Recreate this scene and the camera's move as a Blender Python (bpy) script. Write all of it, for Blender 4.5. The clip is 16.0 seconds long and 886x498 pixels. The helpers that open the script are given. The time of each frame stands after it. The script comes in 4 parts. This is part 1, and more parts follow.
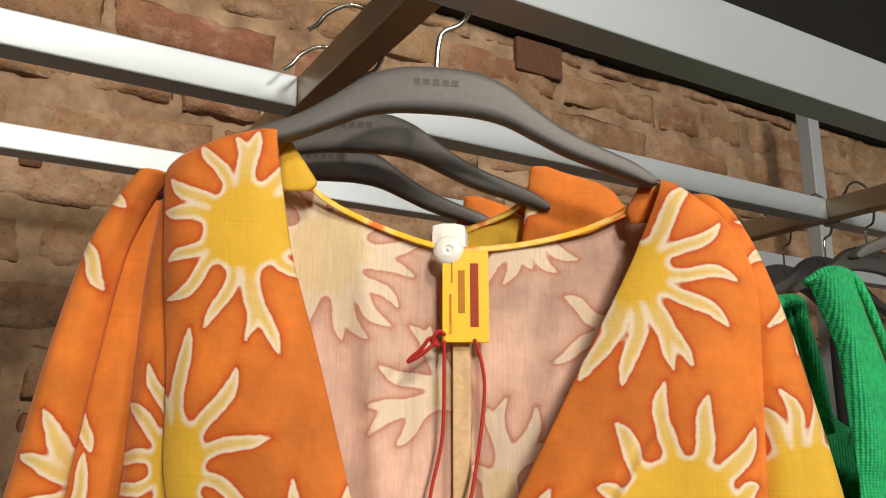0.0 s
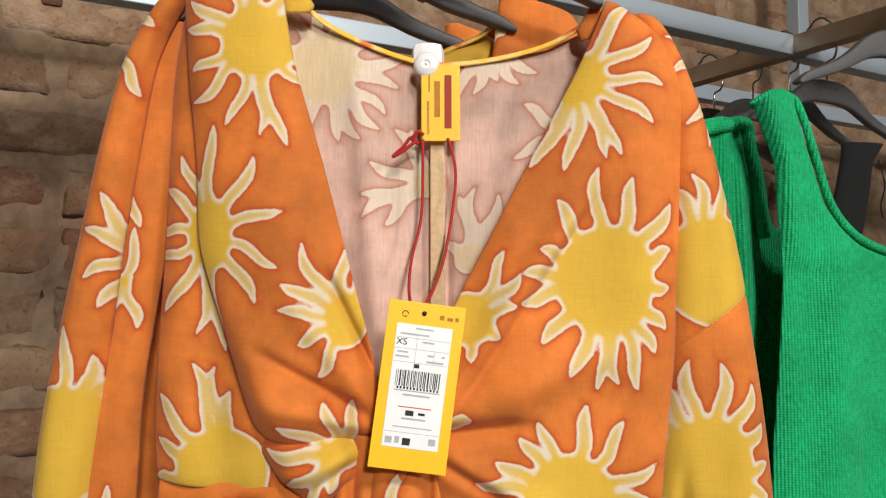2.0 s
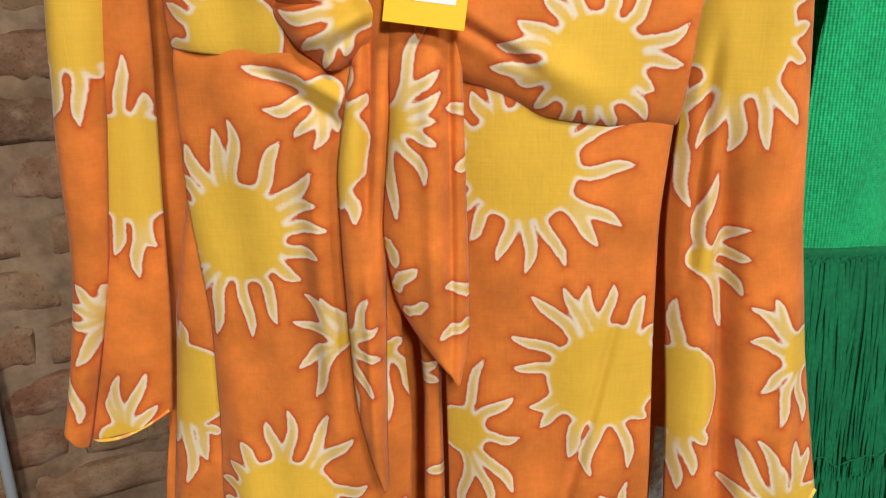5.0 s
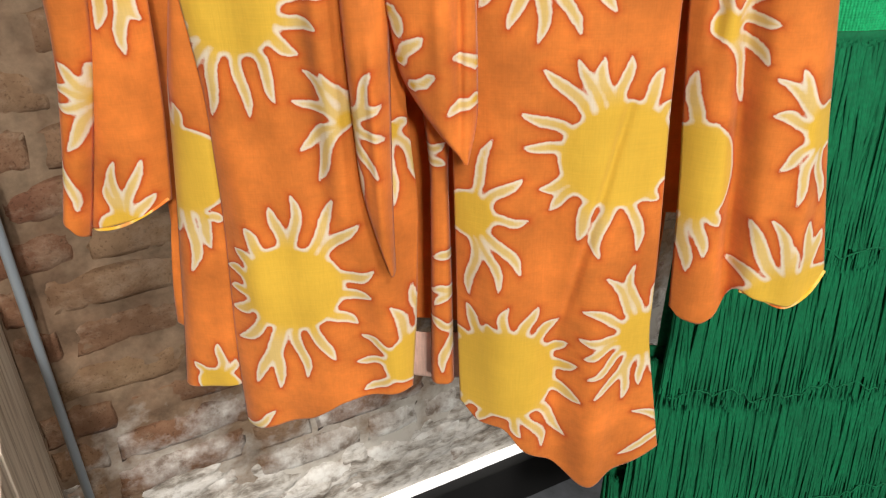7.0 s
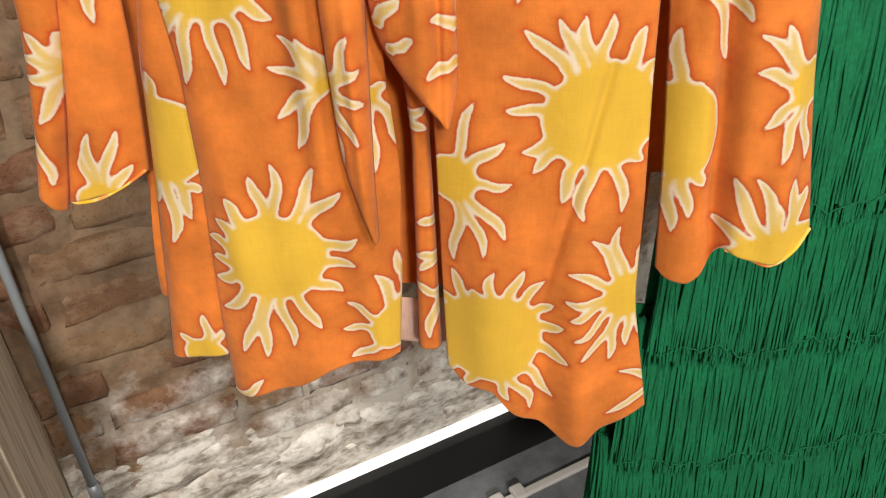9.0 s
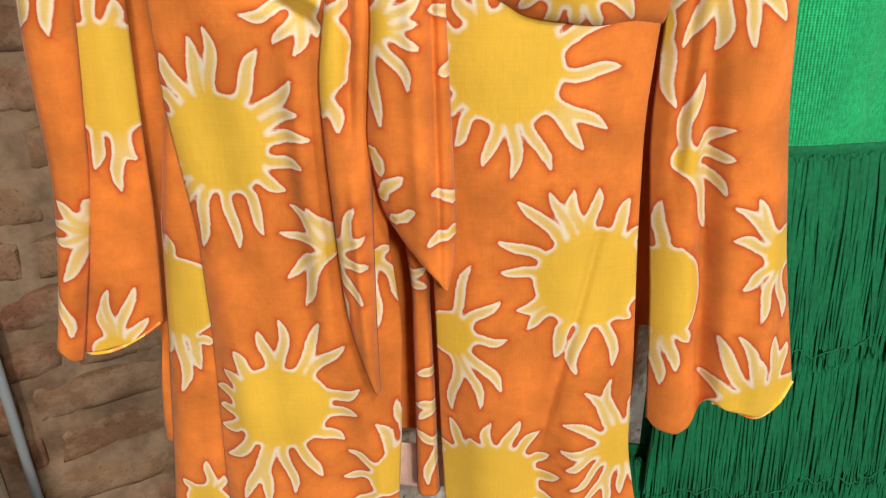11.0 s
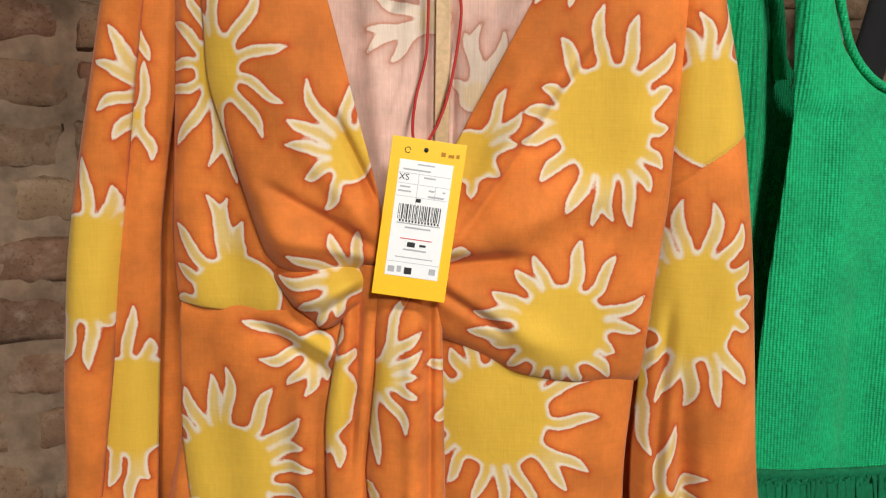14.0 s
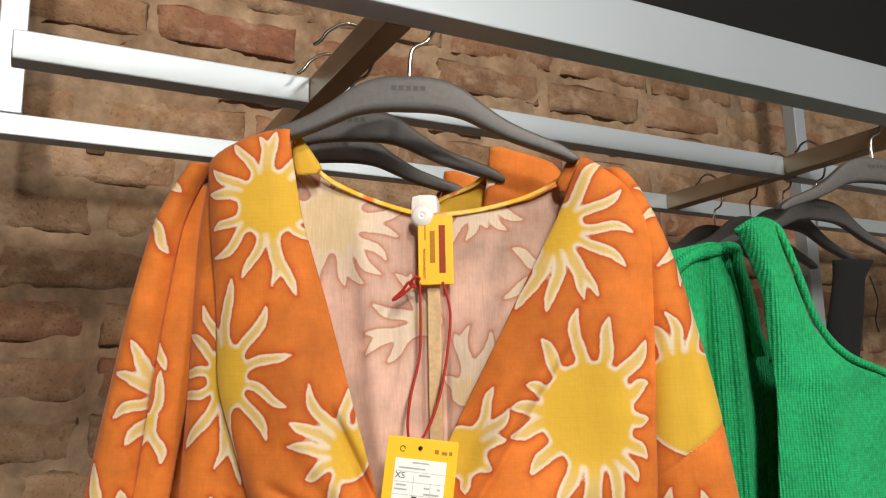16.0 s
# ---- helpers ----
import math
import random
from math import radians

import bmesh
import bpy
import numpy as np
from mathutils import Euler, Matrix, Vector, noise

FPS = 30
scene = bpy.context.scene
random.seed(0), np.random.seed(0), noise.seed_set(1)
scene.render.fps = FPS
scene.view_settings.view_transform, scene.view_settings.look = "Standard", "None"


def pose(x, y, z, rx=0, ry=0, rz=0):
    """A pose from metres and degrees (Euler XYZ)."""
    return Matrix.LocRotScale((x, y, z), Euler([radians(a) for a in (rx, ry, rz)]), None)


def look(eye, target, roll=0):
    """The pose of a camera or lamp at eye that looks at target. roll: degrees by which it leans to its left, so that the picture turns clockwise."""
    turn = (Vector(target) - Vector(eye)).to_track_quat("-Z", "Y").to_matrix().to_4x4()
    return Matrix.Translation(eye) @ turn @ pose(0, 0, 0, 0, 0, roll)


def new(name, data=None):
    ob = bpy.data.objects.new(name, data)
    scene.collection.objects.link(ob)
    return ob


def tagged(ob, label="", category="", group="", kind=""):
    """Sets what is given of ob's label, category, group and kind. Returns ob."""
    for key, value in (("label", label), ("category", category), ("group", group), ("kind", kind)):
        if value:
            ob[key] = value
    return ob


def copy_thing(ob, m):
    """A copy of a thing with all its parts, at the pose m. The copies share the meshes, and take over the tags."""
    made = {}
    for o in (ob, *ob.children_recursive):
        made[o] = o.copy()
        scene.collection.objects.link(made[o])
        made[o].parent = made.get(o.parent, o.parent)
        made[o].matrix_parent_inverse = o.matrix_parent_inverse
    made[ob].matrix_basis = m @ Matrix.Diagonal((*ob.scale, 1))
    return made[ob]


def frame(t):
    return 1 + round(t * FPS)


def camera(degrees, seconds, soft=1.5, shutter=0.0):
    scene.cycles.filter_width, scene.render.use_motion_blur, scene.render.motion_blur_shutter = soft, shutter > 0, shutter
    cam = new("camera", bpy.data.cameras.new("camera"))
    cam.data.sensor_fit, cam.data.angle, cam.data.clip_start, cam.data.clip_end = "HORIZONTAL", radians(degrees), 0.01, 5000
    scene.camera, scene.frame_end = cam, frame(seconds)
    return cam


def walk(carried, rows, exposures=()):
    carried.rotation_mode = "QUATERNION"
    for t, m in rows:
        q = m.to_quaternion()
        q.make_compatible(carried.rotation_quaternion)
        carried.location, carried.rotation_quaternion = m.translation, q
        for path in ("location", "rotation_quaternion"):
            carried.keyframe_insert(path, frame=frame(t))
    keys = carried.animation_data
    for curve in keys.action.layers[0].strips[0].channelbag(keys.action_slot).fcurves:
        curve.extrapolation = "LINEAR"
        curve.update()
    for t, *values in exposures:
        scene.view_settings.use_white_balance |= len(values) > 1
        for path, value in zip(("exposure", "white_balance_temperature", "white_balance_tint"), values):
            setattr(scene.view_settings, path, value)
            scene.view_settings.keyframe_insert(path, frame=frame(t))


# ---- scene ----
cam = camera(58.0, 16.0, soft=1.2)
METRES, EYE, TILT, LEAN, TURN = 0.5, 1.5, 13.0, 0.0, 0.0
ROWS = [
    (0.0, 0.0, 0.0, 0.0, 0.0, 0.0, -0.0),
    (0.5, -0.0022, -0.009, -0.0105, -0.18, 0.11, 0.37),
    (1.0, -0.0226, -0.0593, -0.0345, -0.32, -1.49, 0.6),
    (1.5, 0.0162, -0.1524, -0.0432, -0.14, -5.75, 0.55),
    (2.0, 0.0435, -0.217, -0.0673, 0.57, -9.95, 0.21),
    (2.5, 0.0506, -0.2268, -0.0877, 1.43, -11.87, 0.23),
    (3.0, 0.0437, -0.2332, -0.1292, 2.12, -16.7, 0.09),
    (3.5, 0.0589, -0.2332, -0.1719, 2.65, -22.6, 0.04),
    (4.0, 0.068, -0.2293, -0.2022, 3.01, -26.56, 0.46),
    (6.5, 0.0624, -0.2342, -0.318, 2.61, -39.68, 1.87),
    (7.0, 0.0534, -0.2332, -0.3408, 2.7, -43.59, 1.56),
    (7.5, 0.048, -0.2285, -0.3559, 2.59, -45.38, 1.31),
    (8.0, 0.0587, -0.2222, -0.3664, 2.27, -46.37, 1.37),
    (8.5, 0.055, -0.2165, -0.3578, 1.55, -46.85, 1.88),
    (9.0, 0.0634, -0.2148, -0.3404, 1.29, -46.69, 2.02),
    (9.5, 0.0615, -0.2106, -0.3057, 1.11, -44.15, 2.19),
    (12.0, 0.0654, -0.235, -0.2361, 1.6, -35.65, 1.06),
    (12.5, 0.0581, -0.2339, -0.2255, 1.8, -33.78, 0.65),
    (13.0, 0.0588, -0.2344, -0.1876, 2.0, -31.56, 0.21),
    (13.5, 0.0625, -0.2378, -0.1169, 2.25, -25.75, -0.1),
    (14.0, 0.0744, -0.2523, -0.0635, 2.42, -21.32, -0.2),
    (14.5, 0.0884, -0.2635, -0.0298, 2.4, -16.84, 0.16),
    (15.0, 0.0949, -0.2805, -0.0103, 2.45, -11.97, 0.77),
    (15.5, 0.099, -0.302, 0.0032, 2.6, -6.8, 1.43),
    (16.0, 0.106, -0.3209, 0.0078, 2.77, -2.83, 1.84),
]
walk(cam, [(t, pose(0, 0, EYE, TILT, LEAN, TURN) @ pose(METRES * x, METRES * y, METRES * z, 90 + pitch, roll, yaw)) for t, x, y, z, yaw, pitch, roll in ROWS],
     exposures=[(0.0, -0.24, 6900, 10), (1.0, -0.22, 6750, 10), (2.5, -0.27, 6000, 10), (3.5, -0.34, 6250, 10), (4.0, -0.28, 6500, 10), (6.5, 0.02, 6050, 10), (7.5, 0.10, 6600, 10), (9.5, 0.12, 6600, 10), (12.0, -0.06, 6500, 10), (13.5, -0.27, 6250, 10), (15.0, -0.22, 5950, 10), (16.0, -0.24, 6600, 10)])

# ---- world and light ----
world = bpy.data.worlds.new("world")
world.use_nodes = True
scene.world = world
world.node_tree.nodes["Background"].inputs[0].default_value = (1.0, 0.93, 0.84, 1)
world.node_tree.nodes["Background"].inputs[1].default_value = 0.05
scene.view_settings.exposure = 0.0


def lamp(name, eye, target, size, watts, colour):
    data = bpy.data.lights.new(name, "AREA")
    data.shape, data.size, data.energy, data.color = "DISK", size, watts, colour
    ob = new(name, data)
    ob.matrix_world = look(eye, target)
    return ob


lamp("unseen_ceiling_spot", (0.62, -1.25, 2.8), (0.22, 0.6, 1.0), 0.30, 34, (1.0, 0.91, 0.80))
# next two are added fills out of view, from the front and the right
lamp("unseen_ceiling_spot", (0.8, -3.0, 2.7), (0.2, 0.7, 0.6), 0.35, 98, (1.0, 0.94, 0.86))
lamp("unseen_ceiling_spot", (2.1, -1.3, 2.7), (0.7, 0.9, 1.6), 0.4, 34, (1.0, 0.94, 0.86))


def spot(name, eye, target, watts, degrees, blend, colour):
    data = bpy.data.lights.new(name, "SPOT")
    data.energy, data.color, data.shadow_soft_size = watts, colour, 0.06
    data.spot_size, data.spot_blend = radians(degrees), blend
    new(name, data).matrix_world = look(eye, target)


# added lamps out of view: low wall and board first, then upper wall
spot("wall_fill", (-0.25, -1.7, 2.75), (-0.40, 0.95, -0.14), 110, 22, 0.9, (1.0, 0.93, 0.84))
spot("wall_fill", (-0.15, -0.35, 2.8), (-0.18, 1.0, 1.95), 52, 44, 1.0, (1.0, 0.88, 0.72))

# ---- materials ----
TURN_WALL = Matrix.Rotation(radians(30.5), 4, "Z")


def srgb(r, g, b):
    f = lambda c: c / 12.92 if c <= 0.04045 else ((c + 0.055) / 1.055) ** 2.4
    return (f(r / 255), f(g / 255), f(b / 255), 1)


def material(name, base, rough=0.6, metal=0.0, spec=0.5):
    m = bpy.data.materials.new(name)
    m.use_nodes = True
    b = m.node_tree.nodes["Principled BSDF"]
    b.inputs["Base Color"].default_value = base
    b.inputs["Roughness"].default_value = rough
    b.inputs["Metallic"].default_value = metal
    b.inputs["Specular IOR Level"].default_value = spec
    return m, m.node_tree.nodes, m.node_tree.links, b


def node(nodes, kind, **values):
    n = nodes.new(kind)
    for key, value in values.items():
        n.inputs[key.replace("_", " ")].default_value = value
    return n


def ramp(nodes, stops):
    n = nodes.new("ShaderNodeValToRGB")
    e = n.color_ramp.elements
    e[0].position, e[0].color = stops[0]
    e[1].position, e[1].color = stops[-1]
    for p, c in stops[1:-1]:
        x = e.new(p)
        x.color = c
    return n


def mix(nodes, links, fac, a, b, blend="MIX"):
    n = nodes.new("ShaderNodeMix")
    n.data_type, n.blend_type = "RGBA", blend
    for sock, val in ((n.inputs[0], fac), (n.inputs[6], a), (n.inputs[7], b)):
        if isinstance(val, (tuple, float, int)):
            sock.default_value = val
        else:
            links.new(val, sock)
    return n.outputs[2]


def bump(nodes, links, bsdf, height, strength, distance):
    n = node(nodes, "ShaderNodeBump", Strength=strength, Distance=distance)
    links.new(height, n.inputs["Height"])
    links.new(n.outputs[0], bsdf.inputs["Normal"])


def object_coords(nodes):
    return nodes.new("ShaderNodeTexCoord").outputs["Object"]


def scaled(nodes, links, vec, s):
    n = nodes.new("ShaderNodeVectorMath")
    n.operation = "MULTIPLY"
    links.new(vec, n.inputs[0])
    n.inputs[1].default_value = s
    return n.outputs[0]


def noise_tex(nodes, links, vec, scale, detail=3.0, rough=0.55):
    n = node(nodes, "ShaderNodeTexNoise", Scale=scale, Detail=detail, Roughness=rough)
    links.new(vec, n.inputs["Vector"])
    return n.outputs["Fac"]


def print_cloth(name, ground, edge, white, ray, disc, sheen=0.15, across=1.0, through_light=0.27):
    """Wax-resist sun print: attribute 'sun' is the distance inside the sun's outline (metres), 'heart' runs from 1 at the disc to 0 at the tips."""
    m, ns, ls, b = material(name, ground, 0.72, 0.0, 0.25)
    co = object_coords(ns)
    blot = noise_tex(ns, ls, co, 15, 6, 0.65)
    fine = noise_tex(ns, ls, co, 160, 3, 0.6)
    sun = ns.new("ShaderNodeAttribute")
    sun.attribute_name = "sun"
    heart = ns.new("ShaderNodeAttribute")
    heart.attribute_name = "heart"
    wob = ns.new("ShaderNodeMath")
    wob.operation = "MULTIPLY_ADD"
    ls.new(fine, wob.inputs[0])
    wob.inputs[1].default_value = 0.0022
    ls.new(sun.outputs["Fac"], wob.inputs[2])
    pos = ns.new("ShaderNodeMapRange")
    pos.inputs["From Min"].default_value, pos.inputs["From Max"].default_value = -0.0109, 0.0131
    ls.new(wob.outputs[0], pos.inputs["Value"])
    d = lambda mm: (mm + 12) / 24
    deep = tuple(c * 0.72 for c in ground[:3]) + (1,)
    dye = ramp(ns, [(0.30, (0, 0, 0, 1)), (0.70, (1, 1, 1, 1))])
    ls.new(blot, dye.inputs[0])
    g = mix(ns, ls, dye.outputs[0], deep, tuple(min(1, c * 1.16) for c in ground[:3]) + (1,))
    inner = mix(ns, ls, heart.outputs["Fac"], ray, disc)
    k1 = ramp(ns, [(d(-7.0), (0, 0, 0, 1)), (d(-3.6), (0.22, 0.22, 0.22, 1)), (d(-2.0), (0.55, 0.55, 0.55, 1)), (d(-0.9), (1, 1, 1, 1))])
    k2 = ramp(ns, [(d(-0.7), (0, 0, 0, 1)), (d(0.2), (1, 1, 1, 1))])
    k3 = ramp(ns, [(d(0.9), (0, 0, 0, 1)), (d(2.9), (1, 1, 1, 1))])
    for k in (k1, k2, k3):
        ls.new(pos.outputs[0], k.inputs[0])
    c1 = mix(ns, ls, k1.outputs[0], g, edge)
    c2 = mix(ns, ls, k2.outputs[0], c1, white)
    c3 = mix(ns, ls, k3.outputs[0], c2, inner)
    wash = ramp(ns, [(0.3, (0.88, 0.86, 0.84, 1)), (0.7, (1, 1, 1, 1))])
    ls.new(blot, wash.inputs[0])
    c4 = mix(ns, ls, 1.0, c3, wash.outputs[0], "MULTIPLY")
    slub = noise_tex(ns, ls, scaled(ns, ls, co, (900, 900, 40)), 1.0, 2)
    slub2 = noise_tex(ns, ls, scaled(ns, ls, co, (40, 40, 900)), 1.0, 2)
    add = ns.new("ShaderNodeMath")
    ls.new(slub, add.inputs[0])
    weft = ns.new("ShaderNodeMath")
    weft.operation = "MULTIPLY_ADD"
    ls.new(slub2, weft.inputs[0])
    weft.inputs[1].default_value, weft.inputs[2].default_value = across, 0.5 * (1 - across)
    ls.new(weft.outputs[0], add.inputs[1])
    sl = ramp(ns, [(0.33, (0.80, 0.80, 0.80, 1)), (0.67, (1.08, 1.08, 1.08, 1))])
    half = ns.new("ShaderNodeMath")
    half.operation = "MULTIPLY"
    half.inputs[1].default_value = 0.5
    ls.new(add.outputs[0], half.inputs[0])
    ls.new(half.outputs[0], sl.inputs[0])
    c5 = mix(ns, ls, 0.28 if across > 0.5 else 0.8, c4, sl.outputs[0], "MULTIPLY")
    ls.new(c5, b.inputs["Base Color"])
    soft = noise_tex(ns, ls, scaled(ns, ls, co, (26, 26, 14)), 1.0, 4, 0.6)
    tall = ns.new("ShaderNodeMath")
    tall.operation = "MULTIPLY_ADD"
    ls.new(soft, tall.inputs[0])
    tall.inputs[1].default_value = 9.0
    ls.new(half.outputs[0], tall.inputs[2])
    bump(ns, ls, b, tall.outputs[0], 0.35, 0.0007)
    b.inputs["Sheen Weight"].default_value = sheen
    glow = ns.new("ShaderNodeBsdfTranslucent")
    ls.new(c5, glow.inputs["Color"])
    thin = ns.new("ShaderNodeMixShader")
    thin.inputs[0].default_value = through_light
    ls.new(b.outputs[0], thin.inputs[1])
    ls.new(glow.outputs[0], thin.inputs[2])
    ls.new(thin.outputs[0], ns["Material Output"].inputs["Surface"])
    return m


SUN_CLOTH = print_cloth("sun_print_cotton", srgb(243, 140, 58), srgb(210, 92, 32), srgb(247, 234, 210), srgb(238, 208, 130), srgb(241, 199, 70))
LINING = print_cloth("sun_print_reverse", srgb(238, 202, 184), srgb(212, 150, 124), srgb(247, 230, 210), srgb(245, 228, 206), srgb(242, 222, 180), 0.15, 0.25, 0.25)


def steel(name, base, rough, metal=1.0):
    m, ns, ls, b = material(name, base, rough, metal)
    co = object_coords(ns)
    n = noise_tex(ns, ls, scaled(ns, ls, co, (30, 900, 900)), 1.0, 3)
    big = noise_tex(ns, ls, co, 6, 3)
    add = ns.new("ShaderNodeMath")
    ls.new(n, add.inputs[0])
    ls.new(big, add.inputs[1])
    r = ramp(ns, [(0.4, (rough * 0.9,) * 3 + (1,)), (0.62, (min(1, rough * 1.12),) * 3 + (1,))])
    half = ns.new("ShaderNodeMath")
    half.operation = "MULTIPLY"
    half.inputs[1].default_value = 0.5
    ls.new(add.outputs[0], half.inputs[0])
    ls.new(half.outputs[0], r.inputs[0])
    ls.new(r.outputs[0], b.inputs["Roughness"])
    bump(ns, ls, b, n, 0.05, 0.0002)
    return m


STEEL = steel("satin_steel", srgb(166, 176, 184), 0.44, 0.40)
# same steel as the rails, with the brick's reflection put into its colour
BRICK_TINT_STEEL = steel("brick_tint_steel", srgb(150, 134, 112), 0.42, 0.75)
CHROME = steel("chrome_wire", srgb(215, 212, 205), 0.18)


def plastic(name, base, rough=0.45, grain=0.15, vary=0.11):
    m, ns, ls, b = material(name, base, rough)
    n = noise_tex(ns, ls, object_coords(ns), 260, 3)
    r = ramp(ns, [(0.3, tuple(c * (1 - vary) for c in base[:3]) + (1,)), (0.7, tuple(min(1, c * (1 + vary)) for c in base[:3]) + (1,))])
    ls.new(n, r.inputs[0])
    ls.new(r.outputs[0], b.inputs["Base Color"])
    bump(ns, ls, b, n, grain, 0.0005)
    return m


HANGER = plastic("grey_hanger", srgb(82, 80, 80), 0.5)
WHITE_PLASTIC = plastic("white_plastic", srgb(232, 230, 226), 0.3, 0.03, 0.02)
YELLOW_CARD = plastic("yellow_card", srgb(246, 192, 10), 0.5, 0.03, 0.025)
YELLOW_SATIN = plastic("yellow_satin", srgb(246, 186, 4), 0.5, 0.05, 0.04)
PAPER = plastic("white_paper", srgb(238, 238, 236), 0.6, 0.02, 0.012)
INK = plastic("black_ink", srgb(30, 28, 28), 0.6, 0.0)
RED_INK = plastic("red_ink", srgb(200, 40, 30), 0.6, 0.0)
RED_CORD = plastic("red_cord", srgb(165, 28, 18), 0.7, 0.4)
BLACK_CLOTH = plastic("black_cloth", srgb(10, 10, 11), 0.95, 0.5)
TAPE = plastic("beige_tape", srgb(206, 176, 134), 0.8, 0.3)
BINDING, _ns, _ls, _b = material("printed_binding", srgb(226, 150, 40), 0.75)
_r = ramp(_ns, [(0.42, srgb(226, 118, 40)), (0.50, srgb(240, 206, 120)), (0.58, srgb(236, 184, 50))])
_ls.new(noise_tex(_ns, _ls, object_coords(_ns), 30, 2), _r.inputs[0])
_ls.new(_r.outputs[0], _b.inputs["Base Color"])
LABEL_RED = plastic("label_red", srgb(150, 50, 14), 0.7, 0.1)
LABEL_OCHRE = plastic("label_ochre", srgb(176, 116, 10), 0.7, 0.1)
HANGER_MARK = plastic("hanger_mark", srgb(66, 62, 60), 0.6, 0.1)
LOOP = plastic("satin_loop", srgb(120, 180, 130), 0.35, 0.1)
# emission added so the strip shows white; it hardly lights the wall
GLOW_STRIP = material("glow_strip", srgb(240, 240, 236), 0.4)[0]
GLOW_STRIP.node_tree.nodes["Principled BSDF"].inputs["Emission Color"].default_value = (1.0, 0.95, 0.88, 1)
GLOW_STRIP.node_tree.nodes["Principled BSDF"].inputs["Emission Strength"].default_value = 1.2
BLACK_PAINT = plastic("black_paint", srgb(11, 11, 12), 0.85, 0.2)


def brick_material():
    m, ns, ls, b = material("old_brick", srgb(119, 92, 73), 0.9, 0.0, 0.2)
    co = object_coords(ns)
    geo = ns.new("ShaderNodeNewGeometry").outputs["Position"]
    info = ns.new("ShaderNodeObjectInfo")
    pick = ramp(ns, [(0.0, srgb(143, 117, 89)), (0.20, srgb(134, 102, 80)), (0.34, srgb(147, 122, 94)), (0.48, srgb(130, 89, 70)), (0.62, srgb(141, 112, 87)), (0.78, srgb(149, 123, 96)), (0.90, srgb(113, 85, 68)), (1.0, srgb(143, 118, 92))])
    ls.new(info.outputs["Random"], pick.inputs[0])
    big = noise_tex(ns, ls, geo, 9, 5, 0.65)
    mid = noise_tex(ns, ls, geo, 34, 4, 0.6)
    fine = noise_tex(ns, ls, geo, 210, 3, 0.6)
    k = ramp(ns, [(0.42, (0, 0, 0, 1)), (0.62, (1, 1, 1, 1))])
    ls.new(big, k.inputs[0])
    c1 = mix(ns, ls, 0.5, pick.outputs[0], mix(ns, ls, k.outputs[0], pick.outputs[0], srgb(152, 124, 98)))
    k2 = ramp(ns, [(0.35, (0.72, 0.70, 0.68, 1)), (0.62, (1.05, 1.05, 1.05, 1))])
    ls.new(mid, k2.inputs[0])
    c2 = mix(ns, ls, 0.7, c1, k2.outputs[0], "MULTIPLY")
    k3 = ramp(ns, [(0.32, (0.38, 0.33, 0.30, 1)), (0.43, (1, 1, 1, 1))])
    ls.new(fine, k3.inputs[0])
    c3 = mix(ns, ls, 0.6, c2, k3.outputs[0], "MULTIPLY")
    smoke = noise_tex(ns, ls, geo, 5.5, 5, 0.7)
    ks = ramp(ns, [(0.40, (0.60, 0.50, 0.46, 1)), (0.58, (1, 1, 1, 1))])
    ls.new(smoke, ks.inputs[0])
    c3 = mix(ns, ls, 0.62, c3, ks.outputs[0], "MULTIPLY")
    smear = noise_tex(ns, ls, scaled(ns, ls, geo, (13, 13, 20)), 1.0, 6, 0.72)
    kp = ramp(ns, [(0.50, (0, 0, 0, 1)), (0.66, (0.45, 0.45, 0.45, 1))])
    ls.new(smear, kp.inputs[0])
    c3 = mix(ns, ls, kp.outputs[0], c3, srgb(178, 156, 134))

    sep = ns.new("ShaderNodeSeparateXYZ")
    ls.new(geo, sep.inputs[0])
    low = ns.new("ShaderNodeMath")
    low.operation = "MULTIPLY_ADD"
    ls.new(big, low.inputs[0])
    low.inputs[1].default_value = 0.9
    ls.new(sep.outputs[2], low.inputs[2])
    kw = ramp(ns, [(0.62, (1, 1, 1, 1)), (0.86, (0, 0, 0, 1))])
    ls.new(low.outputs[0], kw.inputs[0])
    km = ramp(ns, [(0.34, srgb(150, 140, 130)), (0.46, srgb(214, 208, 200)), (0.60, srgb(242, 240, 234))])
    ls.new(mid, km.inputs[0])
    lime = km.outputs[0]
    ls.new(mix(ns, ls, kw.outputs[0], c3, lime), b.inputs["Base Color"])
    h = ns.new("ShaderNodeMath")
    ls.new(mid, h.inputs[0])
    ls.new(fine, h.inputs[1])
    bump(ns, ls, b, h.outputs[0], 0.6, 0.004)
    return m


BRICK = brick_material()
DARK_BROWN = plastic("dark_brown_brick", srgb(84, 56, 40), 0.95, 0.8, 0.3)


